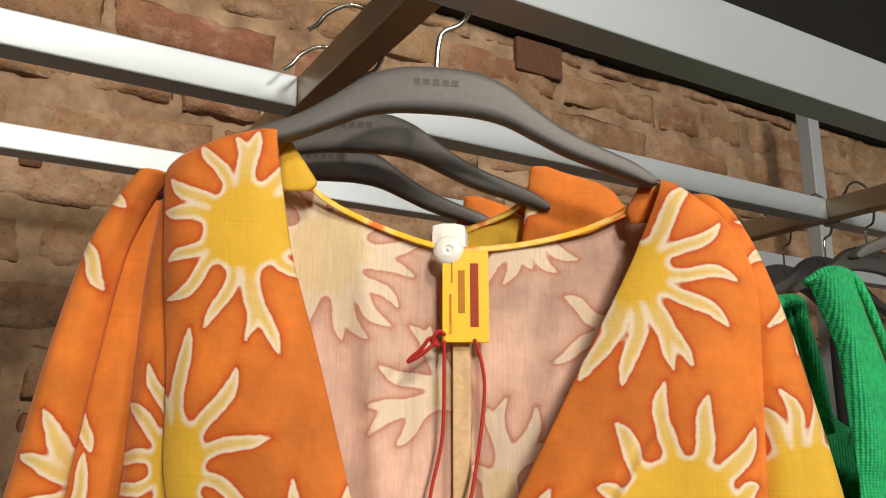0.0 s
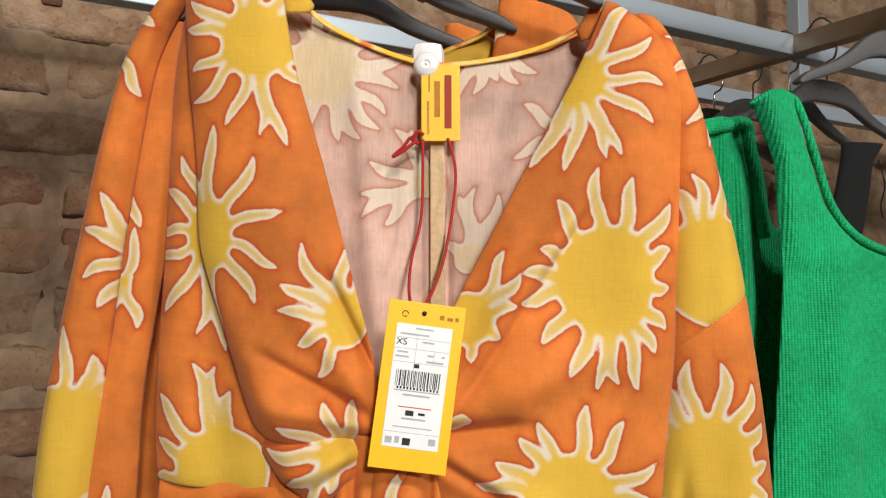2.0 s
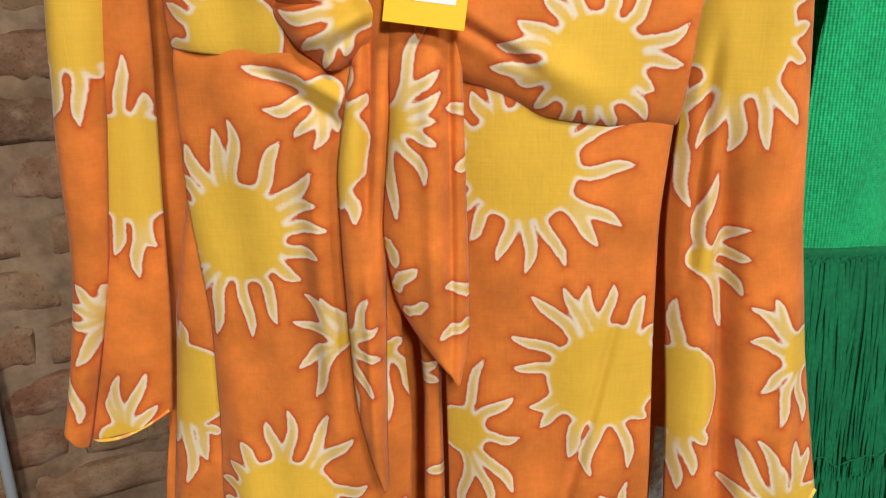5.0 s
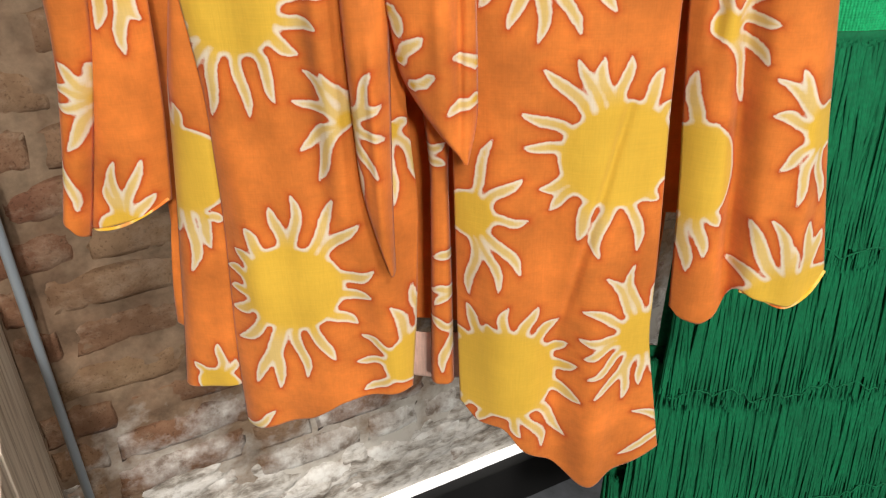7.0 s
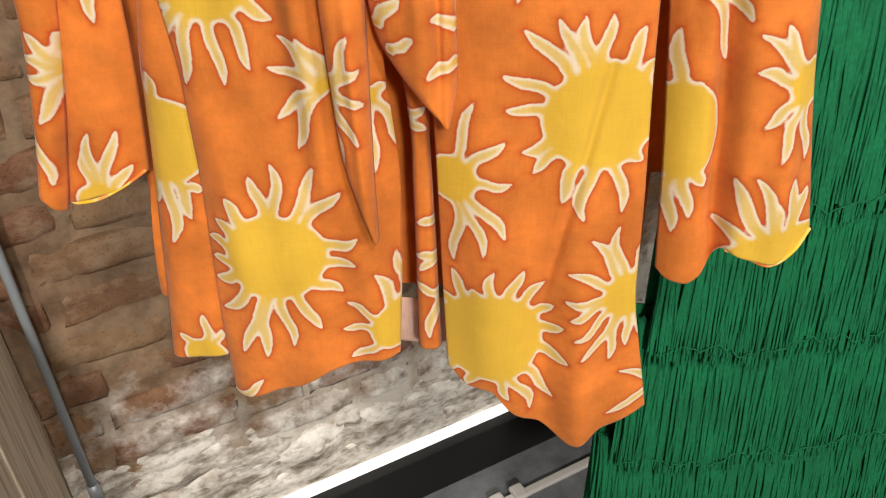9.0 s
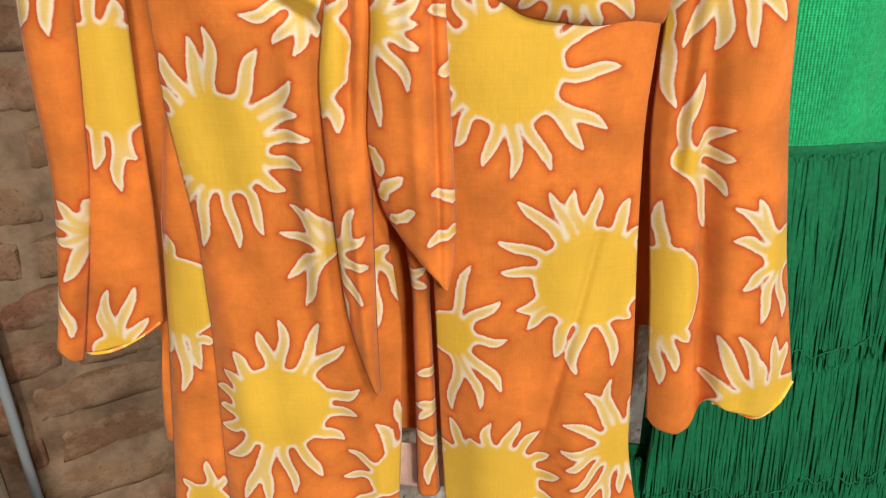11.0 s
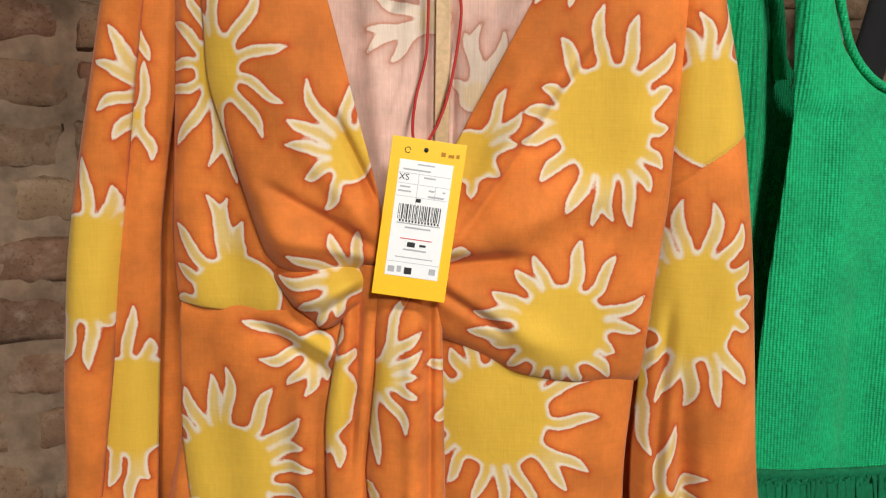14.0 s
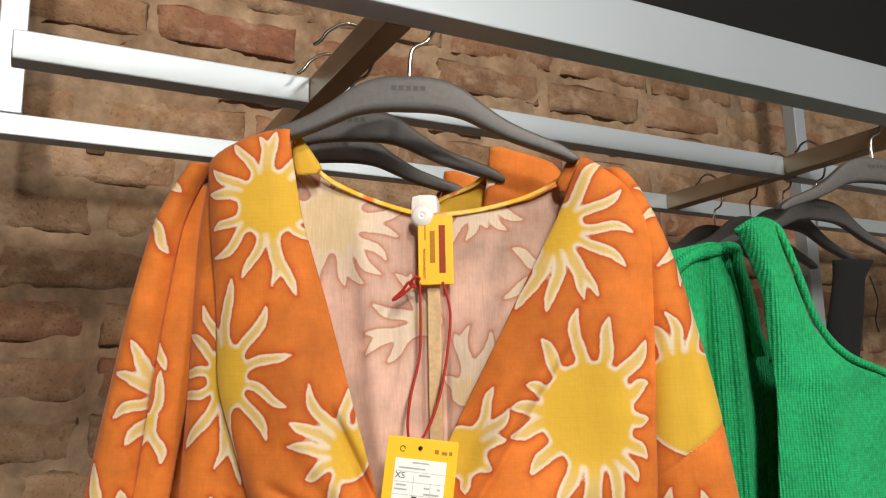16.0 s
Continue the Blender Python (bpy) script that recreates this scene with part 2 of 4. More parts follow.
def mortar_material(name, base, scale=60, lime=False):
    m, ns, ls, b = material(name, base, 0.95, 0.0, 0.15)
    geo = ns.new("ShaderNodeNewGeometry").outputs["Position"]
    n = noise_tex(ns, ls, geo, scale, 5, 0.65)
    r = ramp(ns, [(0.3, tuple(c * 0.6 for c in base[:3]) + (1,)), (0.7, tuple(min(1, c * 1.25) for c in base[:3]) + (1,))])
    ls.new(n, r.inputs[0])
    if lime:
        wide = noise_tex(ns, ls, geo, 9, 5, 0.65)
        sep = ns.new("ShaderNodeSeparateXYZ")
        ls.new(geo, sep.inputs[0])
        low = ns.new("ShaderNodeMath")
        low.operation = "MULTIPLY_ADD"
        ls.new(wide, low.inputs[0])
        low.inputs[1].default_value = 0.9
        ls.new(sep.outputs[2], low.inputs[2])
        kw = ramp(ns, [(0.62, (1, 1, 1, 1)), (0.86, (0, 0, 0, 1))])
        ls.new(low.outputs[0], kw.inputs[0])
        smoke = noise_tex(ns, ls, geo, 5.5, 5, 0.7)
        ks = ramp(ns, [(0.40, (0.60, 0.50, 0.46, 1)), (0.58, (1, 1, 1, 1))])
        ls.new(smoke, ks.inputs[0])
        worn = mix(ns, ls, 0.62, r.outputs[0], ks.outputs[0], "MULTIPLY")
        ls.new(mix(ns, ls, kw.outputs[0], worn, srgb(206, 200, 190)), b.inputs["Base Color"])
    else:
        ls.new(r.outputs[0], b.inputs["Base Color"])
    bump(ns, ls, b, n, 0.7, 0.004)
    return m


MORTAR = mortar_material("lime_mortar", srgb(146, 124, 102), 26, True)
FLOOR = mortar_material("grey_floor", srgb(128, 132, 138), 14)


def lime_material():
    m, ns, ls, b = material("rough_lime", srgb(190, 184, 174), 0.95, 0.0, 0.15)
    geo = ns.new("ShaderNodeNewGeometry").outputs["Position"]
    streak = noise_tex(ns, ls, scaled(ns, ls, geo, (11, 11, 34)), 1.0, 6, 0.66)
    fine = noise_tex(ns, ls, scaled(ns, ls, geo, (60, 60, 110)), 1.0, 5, 0.65)
    r = ramp(ns, [(0.32, srgb(112, 104, 94)), (0.43, srgb(168, 160, 150)), (0.52, srgb(214, 209, 201)), (0.66, srgb(236, 233, 228))])
    ls.new(streak, r.inputs[0])
    k = ramp(ns, [(0.34, (0.55, 0.52, 0.48, 1)), (0.5, (1, 1, 1, 1))])
    ls.new(fine, k.inputs[0])
    ls.new(mix(ns, ls, 0.75, r.outputs[0], k.outputs[0], "MULTIPLY"), b.inputs["Base Color"])
    bump(ns, ls, b, fine, 0.9, 0.006)
    return m


LIME = lime_material()
PLASTER = mortar_material("shop_plaster", srgb(200, 190, 176), 6)


def wood_material():
    m, ns, ls, b = material("weathered_board", srgb(150, 132, 112), 0.85, 0.0, 0.25)
    geo = ns.new("ShaderNodeTexCoord").outputs["Object"]
    n = noise_tex(ns, ls, scaled(ns, ls, geo, (60, 60, 5)), 1.0, 5, 0.6)
    r = ramp(ns, [(0.3, srgb(168, 148, 126)), (0.5, srgb(220, 204, 182)), (0.75, srgb(236, 224, 206))])
    ls.new(n, r.inputs[0])
    ls.new(r.outputs[0], b.inputs["Base Color"])
    bump(ns, ls, b, n, 0.5, 0.003)
    return m


BOARD = wood_material()


def stripes(ns, ls, value, period):
    m1 = ns.new("ShaderNodeMath")
    m1.operation = "MULTIPLY"
    ls.new(value, m1.inputs[0])
    m1.inputs[1].default_value = 2 * math.pi / period
    m2 = ns.new("ShaderNodeMath")
    m2.operation = "SINE"
    ls.new(m1.outputs[0], m2.inputs[0])
    return m2.outputs[0]


def knit_material(name, base, rib):
    m, ns, ls, b = material(name, base, 0.8, 0.0, 0.25)
    co = object_coords(ns)
    n = noise_tex(ns, ls, scaled(ns, ls, co, (260, 260, 200)), 1.0, 3)
    n2 = noise_tex(ns, ls, co, 18, 3)
    r = ramp(ns, [(0.25, tuple(c * 0.74 for c in base[:3]) + (1,)), (0.75, tuple(min(1, c * 1.24) for c in base[:3]) + (1,))])
    ls.new(n, r.inputs[0])
    r2 = ramp(ns, [(0.3, (0.8, 0.8, 0.8, 1)), (0.7, (1.1, 1.1, 1.1, 1))])
    ls.new(n2, r2.inputs[0])
    ls.new(mix(ns, ls, 1.0, r.outputs[0], r2.outputs[0], "MULTIPLY"), b.inputs["Base Color"])
    b.inputs["Sheen Weight"].default_value = 0.04
    if rib:
        sep = ns.new("ShaderNodeSeparateXYZ")
        ls.new(co, sep.inputs[0])
        up, across = stripes(ns, ls, sep.outputs[0], rib), stripes(ns, ls, sep.outputs[2], rib * 0.85)
        mul = ns.new("ShaderNodeMath")
        mul.operation = "MULTIPLY_ADD"
        ls.new(across, mul.inputs[0])
        mul.inputs[1].default_value = 0.32
        ls.new(up, mul.inputs[2])
        mul2 = ns.new("ShaderNodeMath")
        loops = node(ns, "ShaderNodeTexVoronoi", Scale=1.0)
        ls.new(scaled(ns, ls, co, (0.85 / rib, 0.85 / rib, 0.7 / rib)), loops.inputs["Vector"])
        knob = ns.new("ShaderNodeMath")
        knob.operation = "MULTIPLY"
        knob.inputs[1].default_value = -1.6
        ls.new(loops.outputs["Distance"], knob.inputs[0])
        ls.new(mul.outputs[0], mul2.inputs[0])
        ls.new(knob.outputs[0], mul2.inputs[1])
        bump(ns, ls, b, mul2.outputs[0], 0.55, 0.0008)
    return m


GREEN = knit_material("green_knit", srgb(30, 168, 104), 0.0030)
FRINGE = knit_material("green_fringe", srgb(8, 104, 65), 0)


# ---- builders ----
def mesh_of(name, verts, faces, mat, smooth=True):
    me = bpy.data.meshes.new(name)
    me.from_pydata([tuple(v) for v in verts], [], [tuple(f) for f in faces])
    me.materials.append(mat)
    if smooth:
        me.polygons.foreach_set("use_smooth", [True] * len(me.polygons))
    me.update()
    return me


def part(name, data, mat=None, parent=None, label=""):
    """Link a bmesh or mesh as one object under a thing or part."""
    if isinstance(data, bmesh.types.BMesh):
        me = bpy.data.meshes.new(name)
        bmesh.ops.recalc_face_normals(data, faces=data.faces)
        data.to_mesh(me)
        data.free()
        me.materials.append(mat)
        data = me
    ob = new(name, data)
    ob.parent = parent
    return tagged(ob, label) if label else ob


def thing(name, label, category, group="", m=None, kind=""):
    ob = new(name)
    ob.empty_display_size = 0.05
    if m is not None:
        ob.matrix_world = m
    return tagged(ob, label, category, group, kind)


def box(lo, hi, bevel=0.0, bm=None):
    bm = bm or bmesh.new()
    geo = bmesh.ops.create_cube(bm, size=1.0)["verts"]
    for v in geo:
        v.co = Vector([lo[i] + (v.co[i] + 0.5) * (hi[i] - lo[i]) for i in range(3)])
    if bevel:
        es = list({e for v in geo for e in v.link_edges})
        bmesh.ops.bevel(bm, geom=es, offset=bevel, segments=2, affect="EDGES", profile=0.6)
    return bm


def tube(points, radius, name, mat, closed=False, ring=10, flat=1.0):
    """A round wire along points, as a mesh."""
    pts = [Vector(p) for p in points]
    verts, faces = [], []
    n = len(pts)
    side = None
    for i, p in enumerate(pts):
        a = pts[(i - 1) % n] if (i > 0 or closed) else p
        b = pts[(i + 1) % n] if (i < n - 1 or closed) else p
        d = (b - a).normalized()
        if side is None:
            side = d.orthogonal().normalized()
        side = (side - d * side.dot(d)).normalized()
        up = d.cross(side)
        r = radius(i / max(1, n - 1)) if callable(radius) else radius
        for k in range(ring):
            w = 2 * math.pi * k / ring
            verts.append(p + side * math.cos(w) * r + up * math.sin(w) * r * flat)
    for i in range(n if closed else n - 1):
        j = (i + 1) % n
        for k in range(ring):
            l = (k + 1) % ring
            faces.append((i * ring + k, i * ring + l, j * ring + l, j * ring + k))
    if not closed:
        faces.append(tuple(range(ring))[::-1])
        faces.append(tuple((n - 1) * ring + k for k in range(ring)))
    return mesh_of(name, verts, faces, mat)


def spline(points, steps=8):
    """A smooth line through points."""
    p = [Vector(q) for q in points]
    out = []
    for i in range(len(p) - 1):
        a, b, c, d = p[max(i - 1, 0)], p[i], p[i + 1], p[min(i + 2, len(p) - 1)]
        for k in range(steps):
            t = k / steps
            out.append(0.5 * ((2 * b) + (c - a) * t + (2 * a - 5 * b + 4 * c - d) * t * t + (3 * b - a - 3 * c + d) * t ** 3))
    out.append(p[-1])
    return out


# ---- structure: local x runs along the wall, local y into it ----
FLOOR_Z, WALL_Y, CEIL_Z = -0.08, 1.0, 2.9


def structure(name, bm, mat, label, m=TURN_WALL):
    ob = part(name, bm, mat)
    ob.matrix_world = m
    return tagged(ob, label, "", "", "structure")


structure("floor", box((-4, -5, FLOOR_Z - 0.1), (6, WALL_Y + 0.3, FLOOR_Z)), FLOOR, "grey smooth shop floor under the clothes rail")
structure("ceiling", box((-4, -5, CEIL_Z), (6, WALL_Y + 0.3, CEIL_Z + 0.1)), BLACK_PAINT, "black painted shop ceiling high above the rail")
wall_north = structure("wall_north", box((-4.0, WALL_Y + 0.0005, FLOOR_Z), (4.0, WALL_Y + 0.2, 2.15)), MORTAR, "old brick wall with pale lime mortar joints")
structure("trim", box((-4.0, WALL_Y - 0.03, 2.15), (4.0, WALL_Y + 0.2, CEIL_Z)), BLACK_PAINT, "black painted band over the brick wall")
structure("wall_west", box((-4.1, -5, FLOOR_Z), (-4.0, WALL_Y + 0.2, CEIL_Z)), PLASTER, "plain pale shop wall at the near end")
structure("wall_south", box((-4, -5.1, FLOOR_Z), (6, -5, CEIL_Z)), PLASTER, "plain pale shop wall behind the walk")
structure("wall_east", box((4.0, -5, FLOOR_Z), (4.1, WALL_Y + 0.2, CEIL_Z)), PLASTER, "plain pale shop wall at the far end")

side_board = thing("side_board", "weathered grey-brown wooden side board against the brick wall", "board", m=TURN_WALL)
for i in range(3):
    part("plank", box((-0.175, 0.50 + i * 0.165, FLOOR_Z), (-0.15 + 0.002 * (i % 2), 0.662 + i * 0.165, 0.72), 0.002), BOARD, side_board)

skirting = thing("lit_skirting", "white strip with added glow on a black plinth along the brick wall", "skirting", m=TURN_WALL)
part("plinth", box((-0.148, 0.955, FLOOR_Z), (3.0, 0.998, 0.038), 0.003), BLACK_PAINT, skirting)
part("white_strip", box((-0.148, 0.978, 0.040), (3.0, 0.998, 0.062), 0.003), GLOW_STRIP, skirting, "white strip with added glow")

rod = thing("steel_rod", "thin grey upright steel rod in front of the brick wall", "rod", m=TURN_WALL)
part("rod", tube([(-0.112, 0.95, FLOOR_Z), (-0.112, 0.95, 0.30)], 0.0075, "rod", STEEL, ring=14), None, rod)
part("upper_rod", tube([(-0.112, 0.95, 0.302), (-0.112, 0.95, 1.30)], 0.0068, "rod", STEEL, ring=14), None, rod)
part("coupling", tube([(-0.112, 0.95, 0.285), (-0.112, 0.95, 0.315)], 0.0095, "rod", STEEL, ring=14), None, rod)

# ---- the rack ----
rack = thing("clothes_rack", "wall-mounted brushed steel clothes rack with square tubes", "clothes rack", m=TURN_WALL)
Z0 = 1.768
part("front_beam", box((-1.2, 0.372, Z0), (3.2, 0.402, 1.827), 0.0015), STEEL, rack, "broad brushed steel front beam")
for i, (a, b) in enumerate(((-0.062, 0.2115), (0.2365, 0.9245), (0.9505, 1.62))):
    part("middle_rail", box((a, 0.600, Z0 - 0.002), (b, 0.625, Z0 + 0.026), 0.0015), STEEL, rack)
for a, b in ((-0.085, 1.27), (1.31, 2.6)):
    part("back_rail", box((a, 0.842, Z0), (b, 0.868, Z0 + 0.026), 0.0015), STEEL, rack)
for a in (0.212, 0.925, 1.64):
    part("arm", box((a, 0.4025, Z0), (a + 0.024, 0.8415, Z0 + 0.026), 0.0012), BRICK_TINT_STEEL, rack, "square steel hanging arm, brown brick reflection painted in")
for a in (-0.085, 1.272):
    part("post", box((a, 0.842, Z0 + 0.0265 if a < 0 else 1.2), (a + 0.03, 0.868, 2.14), 0.0015), STEEL, rack)

# ---- cloth ----
Y0 = 0.465


def smoothstep(a, b, x):
    t = np.clip((x - a) / (b - a), 0, 1)
    return t * t * (3 - 2 * t)


def sun(cx, cz, r_mm, sx, *rays):
    """A printed sun: centre, disc radius in mm, its width to height, and its rays as degrees and millimetres from the centre."""
    found = sorted((rays[i] % 360, rays[i + 1]) for i in range(0, len(rays), 2))
    extra = []
    if r_mm > 19 and sx > 0.75 and len(found) > 6:
        for (a0, l0), (a1, l1) in zip(found, found[1:] + [(found[0][0] + 360, found[0][1])]):
            n = int((a1 - a0) / 24)
            if a1 - a0 > 34:
                extra += [(a0 + (a1 - a0) * (k + 1) / (n + 1), 0.46 * (l0 + l1)) for k in range(n)]
    return cx, cz, r_mm * 1.07 / 1000, sx, [(radians(a), q / 1000) for a, q in found + extra]


def sun_field(x, z, suns):
    """Distance inside the nearest sun's outline, and how near its heart."""
    best = np.full(x.shape, -0.05)
    heart = np.zeros(x.shape)
    for cx, cz, r0, sx, rays in suns:
        rng = np.random.RandomState(int(abs(cx) * 9000 + abs(cz) * 7000))
        dx, dz = x - cx, z - cz
        r = np.hypot(dx / sx, dz) + 1e-6
        a = np.arctan2(dz, dx)
        d = r0 * (1 + 0.03 * np.sin(3 * a + cx * 90)) - r
        hw = 0.0047 * min(1.05, max(0.88, r0 / 0.03))
        for ang, tip in rays:
            ca, sa = math.cos(ang), math.sin(ang)
            edge = r0 / math.hypot(ca / sx, sa)
            start = edge * 0.8
            L = max(tip - start, 0.006)
            q = dx * ca + dz * sa
            s = (q - start) / L
            u = np.clip(s, 0, 1)
            bend = rng.choice([-1, 1]) * rng.uniform(0.03, 0.10) * L
            wave = rng.choice([-1, 1]) * rng.uniform(0.02, 0.055) * L
            p = -dx * sa + dz * ca - bend * np.sin(np.pi * u) - wave * np.sin(2 * np.pi * u)
            half = hw * rng.uniform(0.88, 1.12) * (0.86 + 0.62 * u - 0.55 * u ** 2 - 0.83 * u ** 5)
            dr = np.minimum(half - np.abs(p), (1.0 - s) * L)
            dr = np.where(s < -0.2, -1, dr)
            h = np.clip(0.5 + 0.5 * (dr - d) / 0.0044, 0, 1)
            d = d * (1 - h) + dr * h + 0.0044 * h * (1 - h)
        hh = smoothstep(r0 * 1.45, r0 * 0.85, r)
        heart = np.where(d > best, hh, heart)
        best = np.maximum(best, d)
    return best, heart


def crease(x, z, x0, z0, x1, z1, width, depth, fade=0.25):
    """A soft fold along a line: positive depth stands towards the viewer."""
    dx, dz = x1 - x0, z1 - z0
    L = math.hypot(dx, dz)
    s = ((x - x0) * dx + (z - z0) * dz) / (L * L)
    d = ((x - x0) * dz - (z - z0) * dx) / L
    return depth * np.exp(-(d / width) ** 2) * smoothstep(-fade, fade, s) * smoothstep(1 + fade, 1 - fade, s)


def edges(rows, z, soft=17):
    r = sorted(rows)
    zs = [q[0] for q in r]
    k = np.linspace(zs[0], zs[-1], 200)
    out = []
    for i in (1, 2):
        v = np.interp(k, zs, [q[i] for q in r])
        pad = np.pad(v, soft // 2, mode="reflect", reflect_type="odd")
        v = np.convolve(pad, np.ones(soft) / soft, mode="valid")
        out.append(np.interp(z, k, v))
    return out


def sheet(name, rows, suns, mat, parent, y=Y0, bulge=0.012, power=4.0, top=(), hem=(), folds=(), step=0.0018, curl=(1, 1), wave=0.004, seed=1, label="", over=0.0, tuck=0.0, below=None, seam=None, soft=17):
    """A hanging piece of cloth between two side lines (rows: z, left x, right x), rounded back at its sides."""
    z_hi, z_lo = max(q[0] for q in rows), min(q[0] for q in rows)
    width = max(q[2] - q[1] for q in rows)
    nx, nz = max(8, int(width / step)), max(8, int((z_hi - z_lo) / step))
    s, t = np.meshgrid(np.linspace(0, 1, nx), np.linspace(0, 1, nz))
    zn = z_hi + (z_lo - z_hi) * t
    xl, xr = edges(rows, zn, soft)
    x = xl + (xr - xl) * s
    z = zn.copy()
    if top:
        z += np.interp(s, [q[0] for q in top], [q[1] for q in top]) * (1 - t) ** 3
    if hem:
        v = np.interp(np.linspace(0, 1, 120), [q[0] for q in hem], [q[1] for q in hem])
        v = np.convolve(np.pad(v, 3, mode="edge"), np.ones(7) / 7, mode="valid")
        z += np.interp(s, np.linspace(0, 1, 120), v) * t ** 4
    e = np.where(s < 0.5, curl[0], curl[1]) * np.abs(2 * s - 1) ** power
    depth = (y(x, z) if callable(y) else y) - bulge * (1 - e)
    for f in folds:
        depth -= 1.5 * crease(x, z, *f)
    rng = np.random.RandomState(seed)
    for k in range(5):
        fx, fz, ph = rng.uniform(25, 130), rng.uniform(2, 16), rng.uniform(0, 6.3)
        depth += wave * 0.35 * np.sin(fx * x + fz * z + ph) * (0.4 + 0.6 * t)
    if over:
        depth += over * np.exp(-(z[:1] - z) / 0.007)
    if tuck:
        depth += tuck * np.exp(-(z - z[-1:]) / 0.008)
    d, h = sun_field(x, z, suns) if suns else (np.full(x.shape, -0.05), np.zeros(x.shape))
    if seam:
        (x0, z0), (x1, z1) = seam
        gap = z - (z0 + (z1 - z0) * (x - x0) / (x1 - x0))
        d2, h2 = sun_field(x, z, below)
        d, h = np.where(gap > 0, d, d2), np.where(gap > 0, h, h2)
        depth += 0.0022 * np.exp(-(gap / 0.0022) ** 2)
    co = np.stack([x, depth, z], -1).reshape(-1, 3)
    i = (np.arange(nz - 1)[:, None] * nx + np.arange(nx - 1)[None, :])
    f = np.stack([i, i + nx, i + nx + 1, i + 1], -1).reshape(-1, 4)
    me = bpy.data.meshes.new(name)
    me.vertices.add(len(co))
    me.vertices.foreach_set("co", co.ravel())
    me.loops.add(f.size)
    me.loops.foreach_set("vertex_index", f.ravel().astype(np.int32))
    me.polygons.add(len(f))
    me.polygons.foreach_set("loop_start", np.arange(0, f.size, 4, dtype=np.int32))
    me.polygons.foreach_set("use_smooth", np.ones(len(f), dtype=bool))
    me.update(calc_edges=True)
    for key, val in (("sun", d), ("heart", h)):
        me.attributes.new(key, "FLOAT", "POINT").data.foreach_set("value", val.ravel().astype(np.float32))
    me.materials.append(mat)
    ob = part(name, me, None, parent, label)
    thick = ob.modifiers.new("thickness", "SOLIDIFY")
    thick.thickness, thick.offset = 0.0009, 0.0
    return ob


# ---- the print, piece by piece ----
FRONT_A_SUNS = [
    sun(-0.112, 1.616, 24.3, 1.00, 148, 57, 168, 52, -158, 51, -138, 62, -110, 62, -88, 66, -74, 76, -42, 43, 122, 60, 101, 57, 89, 61),
    sun(-0.146, 1.483, 23.5, 0.72, 87, 75, 113, 61, 58, 62, 16, 55, -26, 55, -54, 59, -83, 82, -100, 71, -124, 65, -160, 48, 176, 45, 137, 50),
    sun(-0.050, 1.423, 18.0, 0.75, 120, 61, 151, 50, 171, 46, -152, 36, -116, 43, 92, 49, 77, 35),
    sun(-0.138, 1.316, 31.0, 1.00, 106, 80, 95, 75, 85, 58, 130, 72, 153, 53, -176, 50),
    sun(-0.053, 1.333, 9.9, 1.40, 156, 47, 110, 37, 78, 38, 178, 52, -149, 44, -124, 42, -107, 27),
]
FRONT_B_SUNS = [
    sun(0.111, 1.591, 17.9, 1.00, 54, 68, 29, 57, -6, 57, -33, 59, -63, 61, -73, 59, -100, 66, -119, 71, -117, 40),
    sun(0.127, 1.450, 36.0, 0.88, 93, 78, 75, 73, 49, 70, 26, 51, -6, 45, -38, 53, -74, 77, -83, 71, -95, 74, -112, 70, -136, 61, -165, 60, 175, 57, 154, 50, 120, 64),
    sun(0.033, 1.424, 17.0, 1.00, 62, 53, 40, 47, 15, 34, -32, 25, -86, 29),
    sun(0.101, 1.302, 28.5, 1.10, 153, 56, 129, 54, 112, 57, 79, 65, 54, 65, 21, 65, -3, 59, -25, 45, -46, 54, 170, 64, -177, 67, -165, 51),
    sun(0.015, 1.351, 4.2, 1.00, 14, 21),
]
GATHER_SUNS = [
    sun(-0.053, 1.333, 9.9, 1.40, 156, 47, 110, 37, 78, 38, 178, 52, -149, 44, -124, 42, -107, 27),
]
SKIRT_A_SUNS = [
    sun(-0.078, 1.280, 12.0, 1.00, 162, 60, -167, 45, -129, 38, -104, 38, -77, 27),
    sun(-0.150, 1.180, 35.2, 1.00, 117, 72, 98, 76, 89, 82, 61, 77, 38, 75, 3, 68, -16, 63, -39, 58, -70, 75, -86, 82, -106, 86, -123, 60),
    sun(-0.075, 1.096, 4.8, 1.00, 127, 46, 159, 40, -146, 43, -116, 55, 111, 39, 69, 40),
    sun(-0.043, 1.085, 5.0, 1.00, -68, 46, -91, 61, 39, 13),
    sun(-0.129, 0.952, 37.8, 1.00, 119, 65, 98, 75, 85, 85, 64, 88, 45, 81, 12, 68, -10, 64, -38, 63, -68, 78, -88, 92, -102, 108, -113, 109, -134, 76, -156, 60, 164, 56),
    sun(-0.034, 0.875, 23.4, 1.00, 106, 60, 149, 50, -178, 49, -143, 55, 90, 73),
    sun(-0.190, 0.791, 5.7, 1.00, 42, 40),
]
SKIRT_FOLD_SUNS = [
    sun(-0.208, 1.050, 34.5, 1.10, 93, 76, 87, 53, -95, 93, -80, 70, -105, 60),
    sun(-0.212, 0.836, 18.5, 1.00, 130, 31, 83, 48, 58, 36),
    sun(-0.189, 1.034, 1.4, 1.00, -6, 18),
    sun(-0.194, 1.010, 1.5, 1.00, -9, 13),
]
